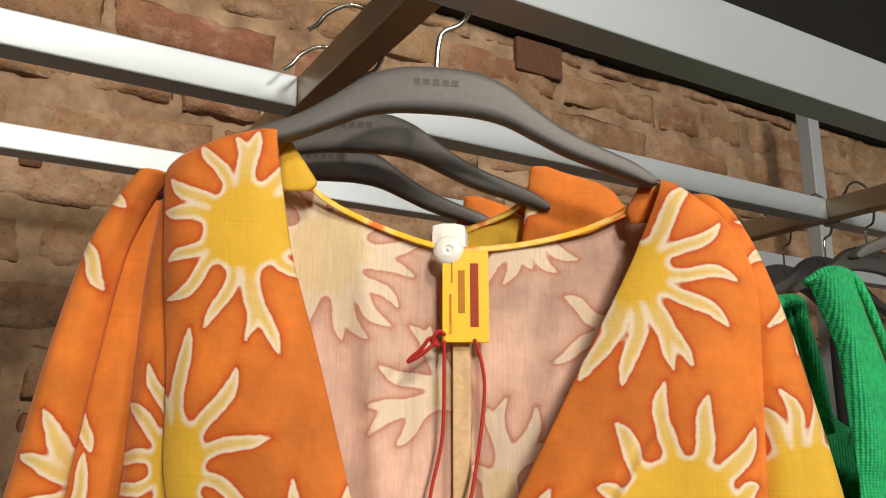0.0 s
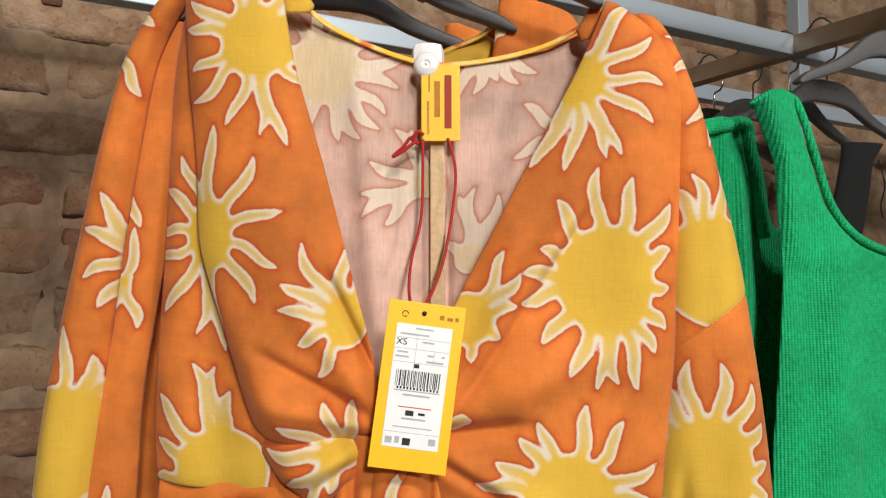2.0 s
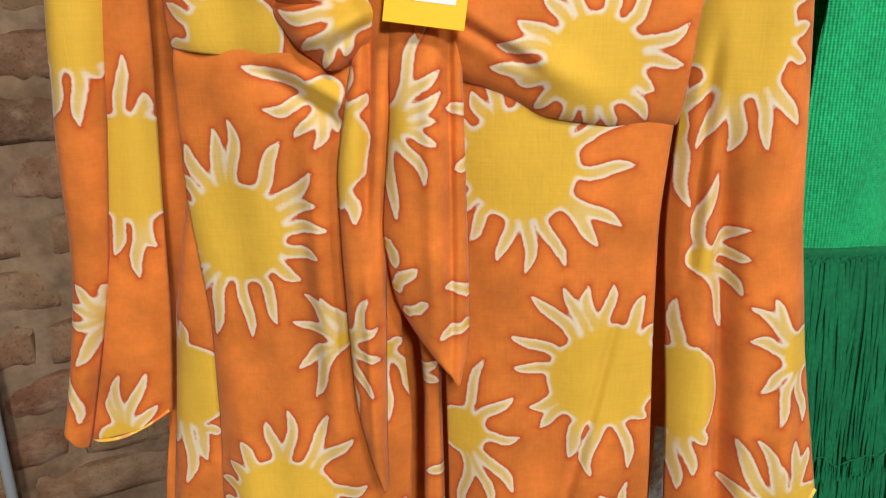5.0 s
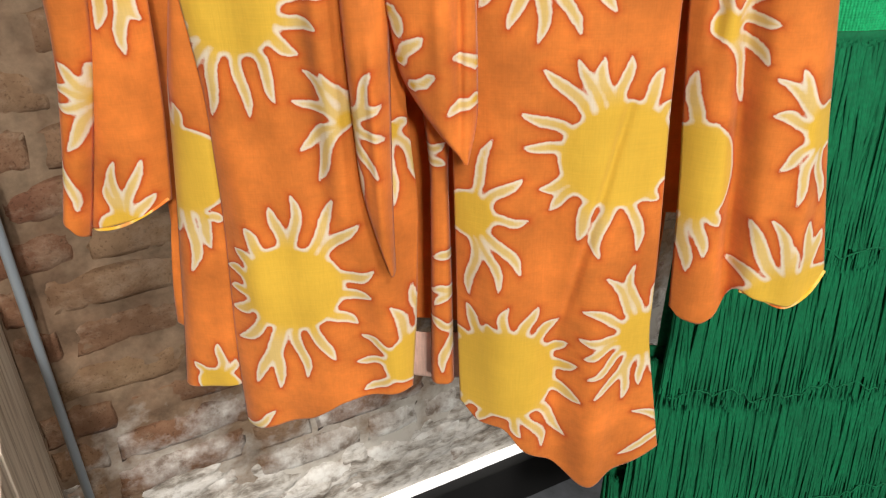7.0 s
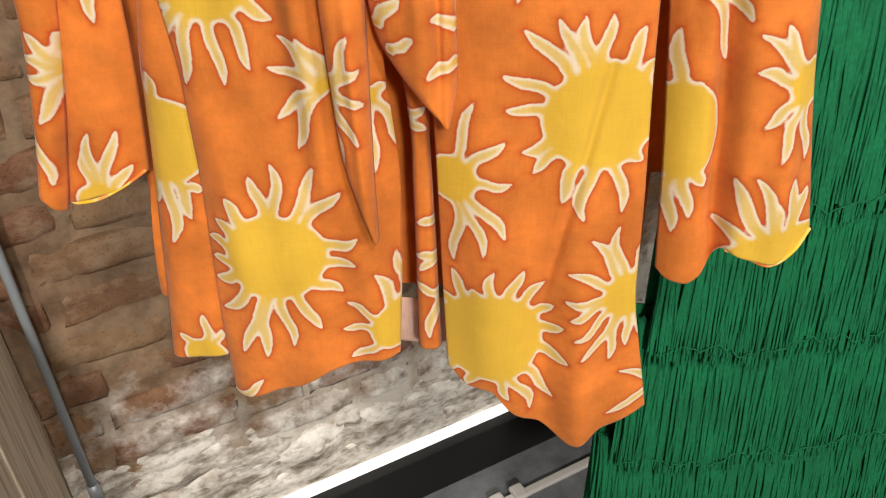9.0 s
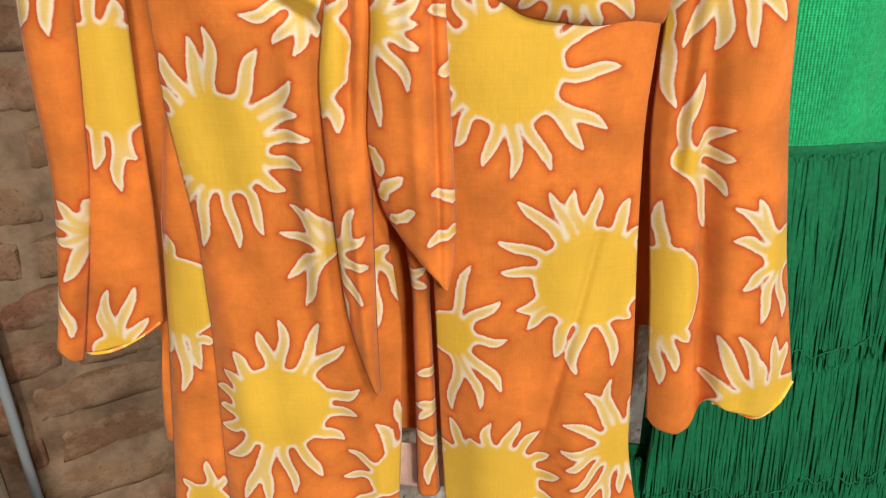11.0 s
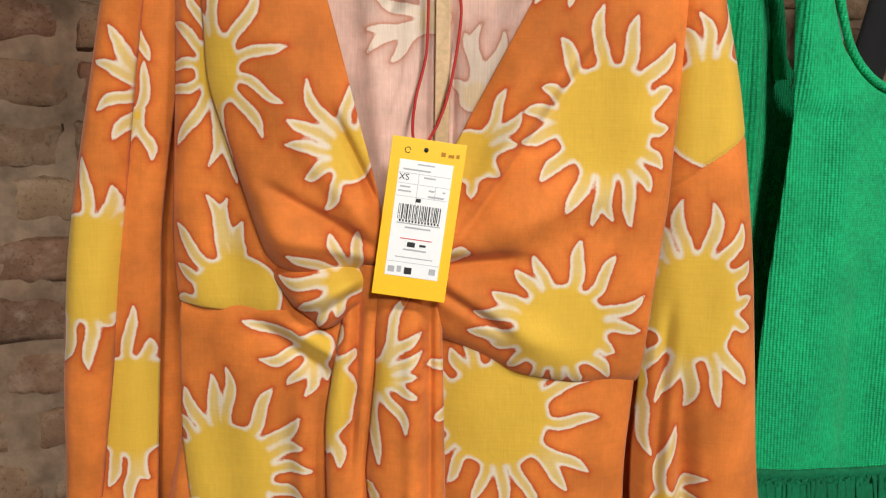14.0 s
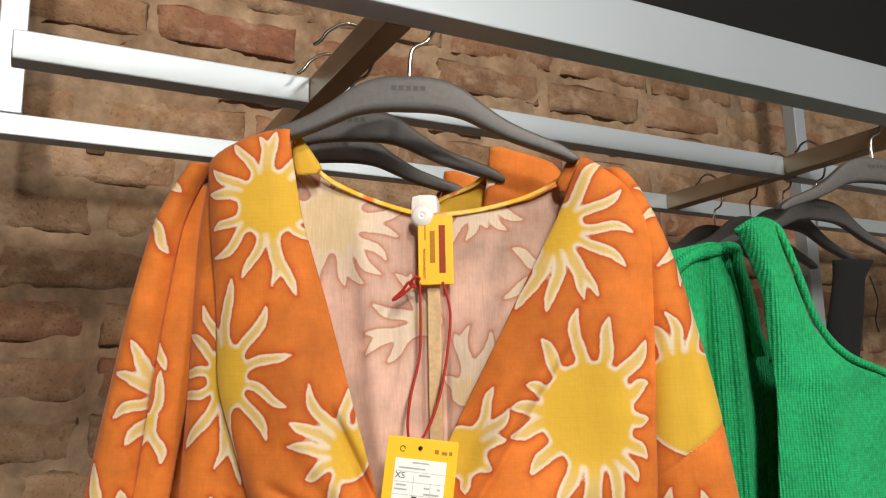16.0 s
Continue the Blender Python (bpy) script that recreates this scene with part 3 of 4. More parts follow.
SKIRT_MID_SUNS = [
    sun(0.006, 0.975, 2.0, 1.00, 188, 21),
    sun(0.006, 0.940, 2.0, 1.00, 184, 24, 215, 26),
    sun(0.002, 0.900, 2.0, 1.00, 150, 24, -104, 48),
    sun(-0.024, 1.065, 3.0, 1.00, 20, 20, -30, 22),
]
SKIRT_B_SUNS = [
    sun(0.056, 1.232, 37.8, 1.00, -1, 78, 22, 76, -32, 84, -47, 80, -66, 80, -87, 80, -103, 72, -122, 67, 115, 59, 125, 60),
    sun(0.122, 1.069, 39.1, 1.00, 131, 86, 115, 80, 102, 76, 88, 74, 68, 69, 155, 78, 174, 69, -154, 62, -137, 65, -110, 73, -95, 85, -75, 84, -48, 51),
    sun(0.014, 1.019, 18.2, 1.00, 75, 65, 39, 51, -3, 45, -51, 64, -70, 69, -90, 74),
    sun(0.041, 0.868, 44.6, 1.00, 113, 74, 86, 73, 67, 75, 50, 72, 8, 65, -23, 76, -51, 94, -66, 93, -75, 72, -108, 61, 103, 55),
    sun(0.158, 0.906, 20.9, 1.00, 121, 69, 152, 59, 180, 53, -138, 59, -121, 72, -100, 68, 101, 71, -88, 53),
    sun(0.201, 0.798, 3.6, 1.00, 150, 51, -155, 57),
]
SLEEVE_A_SUNS = [
    sun(-0.202, 1.469, 5.6, 1.00, 118, 50, 152, 40, -156, 39, -104, 64, -125, 45),
    sun(-0.251, 1.336, 38.0, 1.00, 91, 83, 72, 66, 57, 55, -108, 76, -91, 77, -75, 47),
    sun(-0.257, 1.106, 7.6, 1.00, 122, 38, 154, 32, 180, 30, -130, 47, 96, 30),
    sun(-0.299, 1.061, 1.8, 1.00, -82, 43),
    sun(-0.206, 1.650, 1.5, 1.00, -48, 25),
    sun(-0.210, 1.640, 1.5, 1.00, -116, 30),
    sun(-0.214, 1.610, 1.5, 1.00, -65, 30),
    sun(-0.228, 1.605, 1.5, 1.00, -108, 24),
]
SLEEVE_A_FOLD_SUNS = [
    sun(-0.231, 1.225, 37.4, 1.00, 84, 81, -105, 69, -91, 85, -79, 63, 72, 57),
    sun(-0.264, 0.995, 17.2, 1.20, 86, 62, 68, 67, 48, 43, 98, 44),
    sun(-0.216, 1.526, 4.8, 1.00, -69, 39, -97, 40),
    sun(-0.213, 1.450, 2.5, 1.00, -112, 42, -75, 34, -158, 16, 80, 40),
]
SLEEVE_B_SUNS = [
    sun(0.205, 1.457, 36.0, 1.00, 115, 65, 103, 69, 85, 75, -97, 34, -75, 57),
    sun(0.198, 1.318, 37.2, 0.78, 113, 63, 99, 78, 83, 76, 63, 68, 40, 51, 7, 43, -22, 46, -55, 72, -74, 78, -91, 78, -107, 79, -121, 63, -150, 42, 167, 35),
    sun(0.184, 1.163, 9.2, 1.00, 37, 39, 3, 34, -39, 40, -69, 60, 84, 62),
    sun(0.180, 1.056, 36.1, 0.72, 97, 76, -88, 85, -79, 71, -64, 48, 78, 39, 115, 38),
    sun(0.163, 1.258, 12.0, 0.50, -79, 58, -97, 24, 93, 44),
    sun(0.264, 1.092, 16.0, 1.00, 139, 56, 121, 51, 165, 42, -134, 42, -102, 58, -81, 61),
    sun(0.271, 0.944, 31.3, 1.50, 122, 91, 113, 85, 93, 75, 80, 64, 147, 69, 104, 58),
    sun(0.215, 1.608, 4.2, 1.00, 162, 45, -161, 42, -121, 57, -101, 65),
]
TIE_B_SUNS = [
    sun(-0.032, 1.263, 10.4, 1.00, 68, 69, 47, 47, 32, 38, -25, 33, -61, 47, -88, 66, 4, 30),
    sun(0.019, 1.270, 2.4, 1.00, 172, 15),
    sun(0.021, 1.236, 2.5, 1.00, -149, 12),
    sun(-0.038, 1.179, 2.6, 1.00, -70, 20),
    sun(-0.032, 1.145, 2.6, 1.00, 47, 23),
    sun(-0.024, 1.128, 2.8, 1.00, 29, 18),
    sun(0.020, 1.141, 2.6, 1.00, 158, 18),
    sun(0.019, 1.117, 2.6, 1.00, -157, 21),
]
TIE_A_SUNS = [
    sun(-0.076, 1.245, 30.0, 0.85, 71, 57, 53, 45, 14, 29, -73, 56, -82, 44, -41, 30),
    sun(-0.070, 1.099, 4.2, 1.00, 65, 42, 31, 27, -27, 27, -65, 45, -84, 56, -87, 74),
]
INSIDE_SUNS = [
    sun(-0.076, 1.614, 24.8, 1.00, 7, 25, 9, 68, -15, 59, -48, 64, -63, 63, -78, 58, -37, 59),
    sun(0.005, 1.526, 10.6, 1.00, 162, 47, -169, 52, -152, 57, -135, 47, 108, 43, 123, 49),
    sun(0.052, 1.636, 11.3, 1.00, -107, 44, -81, 33, -59, 41, -37, 44, -120, 51),
    sun(0.113, 1.564, 10.6, 1.00, 149, 41, -154, 49, -131, 55),
    sun(0.035, 1.467, 9.9, 1.00, 85, 55, 98, 49, 65, 54, 43, 42, 141, 21),
]


dress = thing("sun_print_dress", "orange cotton wrap dress with yellow sun print on grey hanger", "dress")

# back of the dress, seen inside the neckline
sheet("back_lining", [(1.672, -0.104, 0.138), (1.55, -0.125, 0.155), (1.40, -0.125, 0.155), (1.30, -0.10, 0.13)],
      INSIDE_SUNS, LINING, dress, y=0.502, bulge=-0.006, power=2, seed=2, wave=0.004,
      top=[(0, 0.002), (0.1, -0.022), (0.24, -0.040), (0.4, -0.052), (0.5, -0.056), (0.66, -0.052), (0.82, -0.045), (0.92, -0.034), (1, -0.026)],
      folds=[(0.006, 1.60, 0.004, 1.35, 0.004, 0.004), (0.020, 1.60, 0.018, 1.35, 0.003, -0.004), (-0.05, 1.60, -0.03, 1.38, 0.01, 0.004), (0.08, 1.58, 0.05, 1.38, 0.012, 0.005)],
      label="pale pink reverse of the printed cloth")
part("centre_seam", box((0.006, 0.4975, 1.33), (0.017, 0.5005, 1.556), 0.001), TAPE, dress, "beige seam tape inside the back")

sheet("front_side", [(1.672, -0.172, -0.140), (1.60, -0.180, -0.138), (1.54, -0.182, -0.132), (1.476, -0.184, -0.126), (1.44, -0.186, -0.112), (1.40, -0.188, -0.100), (1.35, -0.190, -0.086), (1.308, -0.188, -0.070)],
      FRONT_A_SUNS, SUN_CLOTH, dress, y=0.474, bulge=0.011, seed=23, top=[(0, -0.018), (1, 0.0)], hem=[(0, 0.002), (0.55, -0.005), (1, -0.010)], over=0.03, tuck=0.003, wave=0.004)
sheet("front_panel", [(1.688, -0.168, -0.103), (1.60, -0.163, -0.088), (1.54, -0.157, -0.070), (1.476, -0.155, -0.053), (1.441, -0.145, -0.044), (1.406, -0.133, -0.034), (1.378, -0.125, -0.030), (1.355, -0.118, -0.026), (1.336, -0.111, -0.024)],
      FRONT_A_SUNS, SUN_CLOTH, dress, y=0.461, top=[(0, -0.020), (0.5, -0.006), (1, 0.002)], hem=[(0, 0.004), (0.4, -0.001), (1, 0.006)], bulge=0.016, seed=3, over=0.035, tuck=0.014, curl=(0.65, 0.5),
      folds=[(-0.09, 1.44, -0.03, 1.362, 0.010, 0.004), (-0.108, 1.40, -0.035, 1.358, 0.005, -0.004), (-0.062, 1.45, -0.030, 1.385, 0.0035, -0.006), (-0.10, 1.365, -0.03, 1.350, 0.007, 0.004), (-0.128, 1.42, -0.095, 1.345, 0.012, 0.004)])
sheet("front_panel", [(1.657, 0.136, 0.170), (1.60, 0.112, 0.190), (1.54, 0.080, 0.186), (1.465, 0.041, 0.180), (1.437, 0.027, 0.178), (1.40, 0.010, 0.177), (1.35, 0.004, 0.171), (1.26, 0.006, 0.162)],
      FRONT_B_SUNS, SUN_CLOTH, dress, top=[(0, 0), (1, -0.028)], hem=[(0, 0.03), (0.15, 0.025), (0.4, 0.006), (0.7, -0.002), (1, -0.004)], bulge=0.017, seed=5, over=0.03, tuck=0.012, curl=(0.5, 1),
      folds=[(0.125, 1.51, 0.03, 1.37, 0.004, -0.003), (0.11, 1.50, 0.01, 1.36, 0.010, 0.005), (0.13, 1.40, 0.01, 1.352, 0.014, 0.005), (0.07, 1.352, 0.005, 1.345, 0.006, -0.006), (0.10, 1.285, 0.01, 1.330, 0.012, 0.005), (0.06, 1.30, 0.005, 1.332, 0.005, -0.005)])
sheet("gather", [(1.346, -0.118, -0.028), (1.335, -0.112, -0.032), (1.320, -0.101, -0.040), (1.308, -0.091, -0.050), (1.297, -0.081, -0.062)], GATHER_SUNS, SUN_CLOTH, dress, y=0.460, bulge=0.022, power=2, seed=4, over=0.024, tuck=0.012,
      folds=[(-0.10, 1.312, -0.04, 1.335, 0.006, 0.003), (-0.08, 1.302, -0.045, 1.328, 0.004, -0.003)], label="gathered cloth pulled into the knot")
sheet("knot", [(1.378, -0.026, 0.006), (1.362, -0.040, 0.014), (1.345, -0.042, 0.017), (1.325, -0.038, 0.017), (1.315, -0.033, 0.014)], [], SUN_CLOTH, dress, y=0.460, bulge=0.014, power=2, seed=6, over=0.015,
      folds=[(-0.03, 1.375, -0.03, 1.315, 0.003, -0.005), (-0.01, 1.375, -0.012, 1.315, 0.004, 0.004), (0.005, 1.375, 0.004, 1.315, 0.003, -0.004)], label="front knot under the price tag")

sheet("sleeve", [(1.656, -0.188, -0.168), (1.646, -0.197, -0.172), (1.629, -0.211, -0.185), (1.60, -0.220, -0.195), (1.534, -0.236, -0.205), (1.457, -0.253, -0.216), (1.345, -0.271, -0.230), (1.24, -0.281, -0.242), (1.143, -0.283, -0.256), (1.10, -0.290, -0.267), (1.0, -0.309, -0.294)],
      SLEEVE_A_SUNS, SUN_CLOTH, dress, y=0.475, bulge=0.014, power=3, seed=7, hem=[(0, 0.012), (0.5, 0.004), (1, -0.01)], wave=0.005)
sheet("sleeve_fold", [(1.64, -0.200, -0.166), (1.54, -0.216, -0.174), (1.46, -0.226, -0.190), (1.369, -0.240, -0.203), (1.224, -0.260, -0.211), (1.10, -0.278, -0.217), (1.005, -0.300, -0.227)],
      SLEEVE_A_FOLD_SUNS, SUN_CLOTH, dress, y=0.488, bulge=0.014, power=3, seed=8, hem=[(0, -0.012), (0.3, -0.006), (0.6, 0.0), (1, 0.012)], wave=0.005)
sheet("sleeve", [(1.645, 0.150, 0.168), (1.625, 0.160, 0.181), (1.597, 0.170, 0.193), (1.574, 0.174, 0.202), (1.528, 0.175, 0.213), (1.466, 0.173, 0.227), (1.352, 0.168, 0.243), (1.246, 0.163, 0.252), (1.19, 0.159, 0.256), (1.10, 0.166, 0.267), (1.06, 0.170, 0.273), (0.94, 0.177, 0.294)],
      SLEEVE_B_SUNS[:1] + SLEEVE_B_SUNS[-1:], SUN_CLOTH, dress, y=0.474, bulge=0.018, power=3, seed=9, hem=[(0, -0.006), (0.05, -0.014), (0.2, -0.018), (0.31, -0.008), (0.40, 0.020), (0.5, 0.013), (0.75, 0.004), (0.88, 0.013), (1, 0.028)],
      below=SLEEVE_B_SUNS[1:-1], seam=((0.174, 1.399), (0.224, 1.436)), over=0.02, wave=0.005,
      folds=[(0.195, 1.24, 0.220, 0.92, 0.008, -0.010), (0.182, 1.30, 0.178, 1.16, 0.005, -0.006), (0.25, 1.15, 0.262, 0.95, 0.012, 0.006)])
def hem_edge(points, label):
    """A narrow rolled hem along the lower edge of a sleeve."""
    part("cuff_hem", tube(spline(points, 8), 0.0016, "cuff_hem", BINDING, flat=0.7), None, dress, label)


hem_edge([(0.226, 0.459, 0.957), (0.241, 0.457, 0.952), (0.262, 0.457, 0.943), (0.280, 0.462, 0.953), (0.294, 0.474, 0.967)], "narrow yellow rolled hem of the cuff")
hem_edge([(-0.296, 0.484, 0.994), (-0.284, 0.475, 0.996), (-0.264, 0.473, 1.001), (-0.243, 0.476, 1.011), (-0.228, 0.486, 1.019)], "narrow yellow rolled hem of the cuff")
sheet("cuff_lining", [(0.975, 0.225, 0.285), (0.938, 0.246, 0.280), (0.931, 0.250, 0.276)], [], LINING, dress, y=0.490, bulge=0.004, power=2, seed=10)

sheet("side_cloth", [(1.60, -0.205, -0.150), (1.40, -0.225, -0.150), (1.20, -0.245, -0.150), (1.02, -0.240, -0.150), (0.875, -0.258, -0.165)], [], SUN_CLOTH, dress, y=0.521, bulge=0.003, seed=24, wave=0.006, label="side of the skirt in the gap beside the sleeve")
sheet("side_cloth", [(1.56, 0.145, 0.195), (1.30, 0.140, 0.215), (1.10, 0.140, 0.222), (0.995, 0.140, 0.215)], [], SUN_CLOTH, dress, y=0.521, bulge=0.003, seed=25, wave=0.006)
sheet("skirt_back", [(1.50, -0.235, 0.17), (1.25, -0.245, 0.16), (1.0, -0.25, 0.18), (0.868, -0.262, 0.178)], [], SUN_CLOTH, dress, y=0.534, bulge=-0.004, seed=11, label="inside of the skirt's back in shade")
sheet("skirt_fold", [(1.20, -0.192, -0.165), (1.11, -0.212, -0.165), (1.006, -0.223, -0.168), (0.833, -0.247, -0.182)], SKIRT_FOLD_SUNS,
      SUN_CLOTH, dress, y=0.486, bulge=0.012, seed=12, hem=[(0, -0.004), (1, 0.006)])
sheet("skirt_panel", [(1.316, -0.186, -0.03), (1.2, -0.187, -0.03), (1.11, -0.178, -0.033), (1.02, -0.180, -0.026), (0.90, -0.188, -0.031), (0.815, -0.192, -0.036)],
      SKIRT_A_SUNS, SUN_CLOTH, dress, y=0.474, bulge=0.012, seed=13, hem=[(0, -0.022), (0.2, -0.016), (0.42, -0.004), (0.6, 0.016), (0.8, 0.022), (1, 0.028)], wave=0.005, over=0.014,
      folds=[(-0.125, 1.297, -0.06, 1.250, 0.006, -0.004), (-0.11, 1.305, -0.06, 1.272, 0.006, 0.004), (-0.09, 1.25, -0.085, 1.0, 0.010, 0.005), (-0.075, 1.18, -0.06, 0.97, 0.008, -0.006), (-0.15, 1.1, -0.16, 0.82, 0.02, 0.005)])
sheet("skirt_fold", [(1.15, -0.026, 0.004), (1.05, -0.0165, -0.003), (0.95, -0.018, -0.001), (0.84, -0.020, 0.0)], SKIRT_MID_SUNS, SUN_CLOTH, dress, y=0.486, bulge=0.008, seed=14)
sheet("skirt_lining", [(0.866, -0.05, 0.02), (0.815, -0.05, 0.02)], [], LINING, dress, y=0.524, bulge=0.004, seed=19, label="pale reverse of the skirt inside the slit")
sheet("skirt_panel", [(1.30, 0.0, 0.164), (1.256, 0.0, 0.160), (1.19, 0.0, 0.155), (1.10, 0.001, 0.157), (0.99, 0.003, 0.162), (0.904, 0.004, 0.164), (0.79, 0.006, 0.186)],
      SKIRT_B_SUNS, SUN_CLOTH, dress, y=0.474, bulge=0.014, seed=15, hem=[(0, 0.038), (0.09, 0.018), (0.22, 0.018), (0.31, -0.008), (0.46, -0.026), (0.61, -0.050), (0.68, -0.052), (0.76, -0.034), (0.86, -0.028), (1, -0.013)], wave=0.004,
      folds=[(0.118, 0.92, 0.125, 0.72, 0.014, 0.004), (0.085, 0.90, 0.09, 0.74, 0.014, -0.004), (0.13, 1.12, 0.09, 0.92, 0.004, -0.003), (0.03, 1.0, 0.04, 0.78, 0.018, 0.005)])
sheet("tie", [(1.345, -0.046, -0.02), (1.303, -0.059, -0.03), (1.227, -0.072, -0.036), (1.162, -0.071, -0.040), (1.089, -0.068, -0.042), (1.045, -0.066, -0.043), (1.015, -0.060, -0.0435), (0.972, -0.047, -0.044)],
      TIE_A_SUNS, SUN_CLOTH, dress, y=0.457, bulge=0.009, seed=16, folds=[(-0.045, 1.33, -0.052, 1.20, 0.004, -0.006), (-0.052, 1.15, -0.05, 1.0, 0.005, 0.004)], label="printed tie end hanging from the knot")
sheet("tie", [(1.35, -0.03, 0.012), (1.33, -0.034, 0.014), (1.27, -0.033, 0.016), (1.185, -0.041, 0.0185), (1.132, -0.033, 0.020), (1.10, -0.014, 0.020), (1.072, 0.011, 0.014)],
      TIE_B_SUNS, SUN_CLOTH, dress, y=0.453, bulge=0.010, seed=17, folds=[(0.006, 1.34, 0.008, 1.10, 0.004, -0.006), (-0.006, 1.30, -0.004, 1.12, 0.006, 0.003)], label="printed tie end hanging from the knot")

neck = [(-0.103, 0.478, 1.684), (-0.099, 0.486, 1.671), (-0.079, 0.496, 1.650), (-0.049, 0.502, 1.634), (-0.010, 0.505, 1.620), (0.016, 0.505, 1.616), (0.056, 0.504, 1.620), (0.094, 0.500, 1.629), (0.119, 0.493, 1.641), (0.136, 0.480, 1.652)]
part("neck_binding", tube(spline(neck, 8), 0.0024, "neck_binding", BINDING, flat=0.5), None, dress, "yellow and orange binding round the neckline")
sheet("neck_facing", [(1.686, -0.105, -0.100), (1.668, -0.105, -0.088), (1.654, -0.103, -0.079), (1.649, -0.101, -0.084)], [sun(-0.09, 1.66, 60, 1.0)], SUN_CLOTH, dress, y=0.484, bulge=0.003, seed=21)
sheet("neck_facing", [(1.652, 0.124, 0.142), (1.636, 0.115, 0.140), (1.628, 0.118, 0.136)], [], SUN_CLOTH, dress, y=0.486, bulge=0.003, seed=22)
label = part("size_label", box((-0.0005, 0.4905, 1.5545), (0.0285, 0.4922, 1.612), 0.0006), YELLOW_SATIN, dress, "yellow satin label with dark red lettering")


def letters(name, text, size, m, mat, parent):
    """Flat lettering, as a mesh."""
    cu = bpy.data.curves.new(name, "FONT")
    cu.body, cu.size, cu.extrude = text, size, 0.0001
    cu.align_x, cu.align_y = "CENTER", "CENTER"
    tmp = new(name, cu)
    me = bpy.data.meshes.new_from_object(tmp.evaluated_get(bpy.context.evaluated_depsgraph_get()))
    bpy.data.objects.remove(tmp)
    me.materials.clear()
    me.materials.append(mat)
    ob = part(name, me, None, parent)
    ob.matrix_basis = m
    return ob


def bars(parent, name, mat, rects, y, at=None):
    """Bars of print: x, z, width, height."""
    for x, z, w, h in rects:
        ob = part(name, box((-w / 2, -0.0002, -h / 2), (w / 2, 0.0, h / 2)), mat, parent)
        ob.matrix_basis = (at or Matrix()) @ Matrix.Translation((x, y, z))


bars(label, "brand_bar", LABEL_RED, [(0.0195, 1.584, 0.0052, 0.040)], 0.4903)
bars(label, "brand_bar", LABEL_OCHRE, [(0.0115, 1.586, 0.0042, 0.027)], 0.4903)
letters("small_print", "MADE IN MOROCCO", 0.0026, pose(0.0045, 0.4902, 1.572, 90, 90, 0), LABEL_RED, label)
bars(label, "print_bar", LABEL_OCHRE, [(0.0055, 1.600, 0.0010, 0.017)], 0.4903)

# ---- security tag ----
stag = thing("security_tag", "white round plastic security tag pinned to the neckline", "security tag")


def lathe(profile, n, name, mat, m):
    verts, faces = [], []
    for r, h in profile:
        for k in range(n):
            a = 2 * math.pi * k / n
            verts.append(m @ Vector((r * math.cos(a), r * math.sin(a), h)))
    for i in range(len(profile) - 1):
        for k in range(n):
            l = (k + 1) % n
            faces.append((i * n + k, i * n + l, (i + 1) * n + l, (i + 1) * n + k))
    faces.append(tuple(range(n))[::-1])
    faces.append(tuple((len(profile) - 1) * n + k for k in range(n)))
    return mesh_of(name, verts, faces, mat)


FACE = pose(0.0035, 0.4945, 1.6125, 90, 0, 0)
part("pin_head", lathe([(0.0092, 0.0), (0.0098, 0.0015), (0.0096, 0.0032), (0.0075, 0.0050), (0.0040, 0.0060), (0.0026, 0.0062), (0.0024, 0.0056), (0.0012, 0.0056), (0.0010, 0.0064), (0.0002, 0.0066)], 40, "pin_head", WHITE_PLASTIC, FACE), None, stag)
bm = box((-0.009, 0.509, 1.604), (0.0165, 0.527, 1.637), 0.0085)
part("lock_body", bm, WHITE_PLASTIC, stag, "rounded white plastic lock behind the cloth")

# ---- price tag on a red cord ----
TAG = pose(-0.0008, 0.4315, 1.3805, -2, 7.5, 3)
tag = thing("price_tag", "yellow card price tag with white sticker hanging on a red cord", "price tag", m=TAG)
part("card", box((-0.0256, -0.0004, -0.0550), (0.0256, 0.0004, 0.0550), 0.0003), YELLOW_CARD, tag, "bright yellow card")
sticker = part("sticker", box((-0.0185, -0.0008, -0.0405), (0.0185, -0.00045, 0.0400), 0.0001), PAPER, tag, "white printed sticker")
rng = random.Random(4)
x = -0.0150
codes = []
while x < 0.0150:
    w = rng.choice((0.0004, 0.0004, 0.0007, 0.0010))
    codes.append((x + w / 2, 0.0045, w, 0.0105))
    x += w + rng.choice((0.0004, 0.0007, 0.0009))
bars(sticker, "barcode_bar", INK, codes, -0.0008)
FAINT = plastic("grey_print", srgb(176, 176, 178), 0.6, 0.0)
bars(sticker, "print_bar", FAINT, [(0.000, 0.0375, 0.012, 0.0010), (-0.006, 0.0335, 0.019, 0.0011), (0.0035, 0.0290, 0.008, 0.0011), (-0.0125, 0.0215, 0.007, 0.0011), (-0.0125, 0.0185, 0.009, 0.0011), (0.0060, 0.0205, 0.004, 0.0012), (0.0145, 0.0205, 0.002, 0.0012), (0.0095, 0.0165, 0.011, 0.0013), (0.0, -0.0035, 0.030, 0.0008), (0.0, -0.0062, 0.018, 0.0012), (0.0, -0.0215, 0.016, 0.0012), (0.0, -0.0270, 0.026, 0.0007), (-0.0145, -0.0360, 0.0045, 0.0042), (-0.0090, -0.0355, 0.003, 0.0042), (0.0140, -0.0350, 0.0045, 0.0042)], -0.0008)
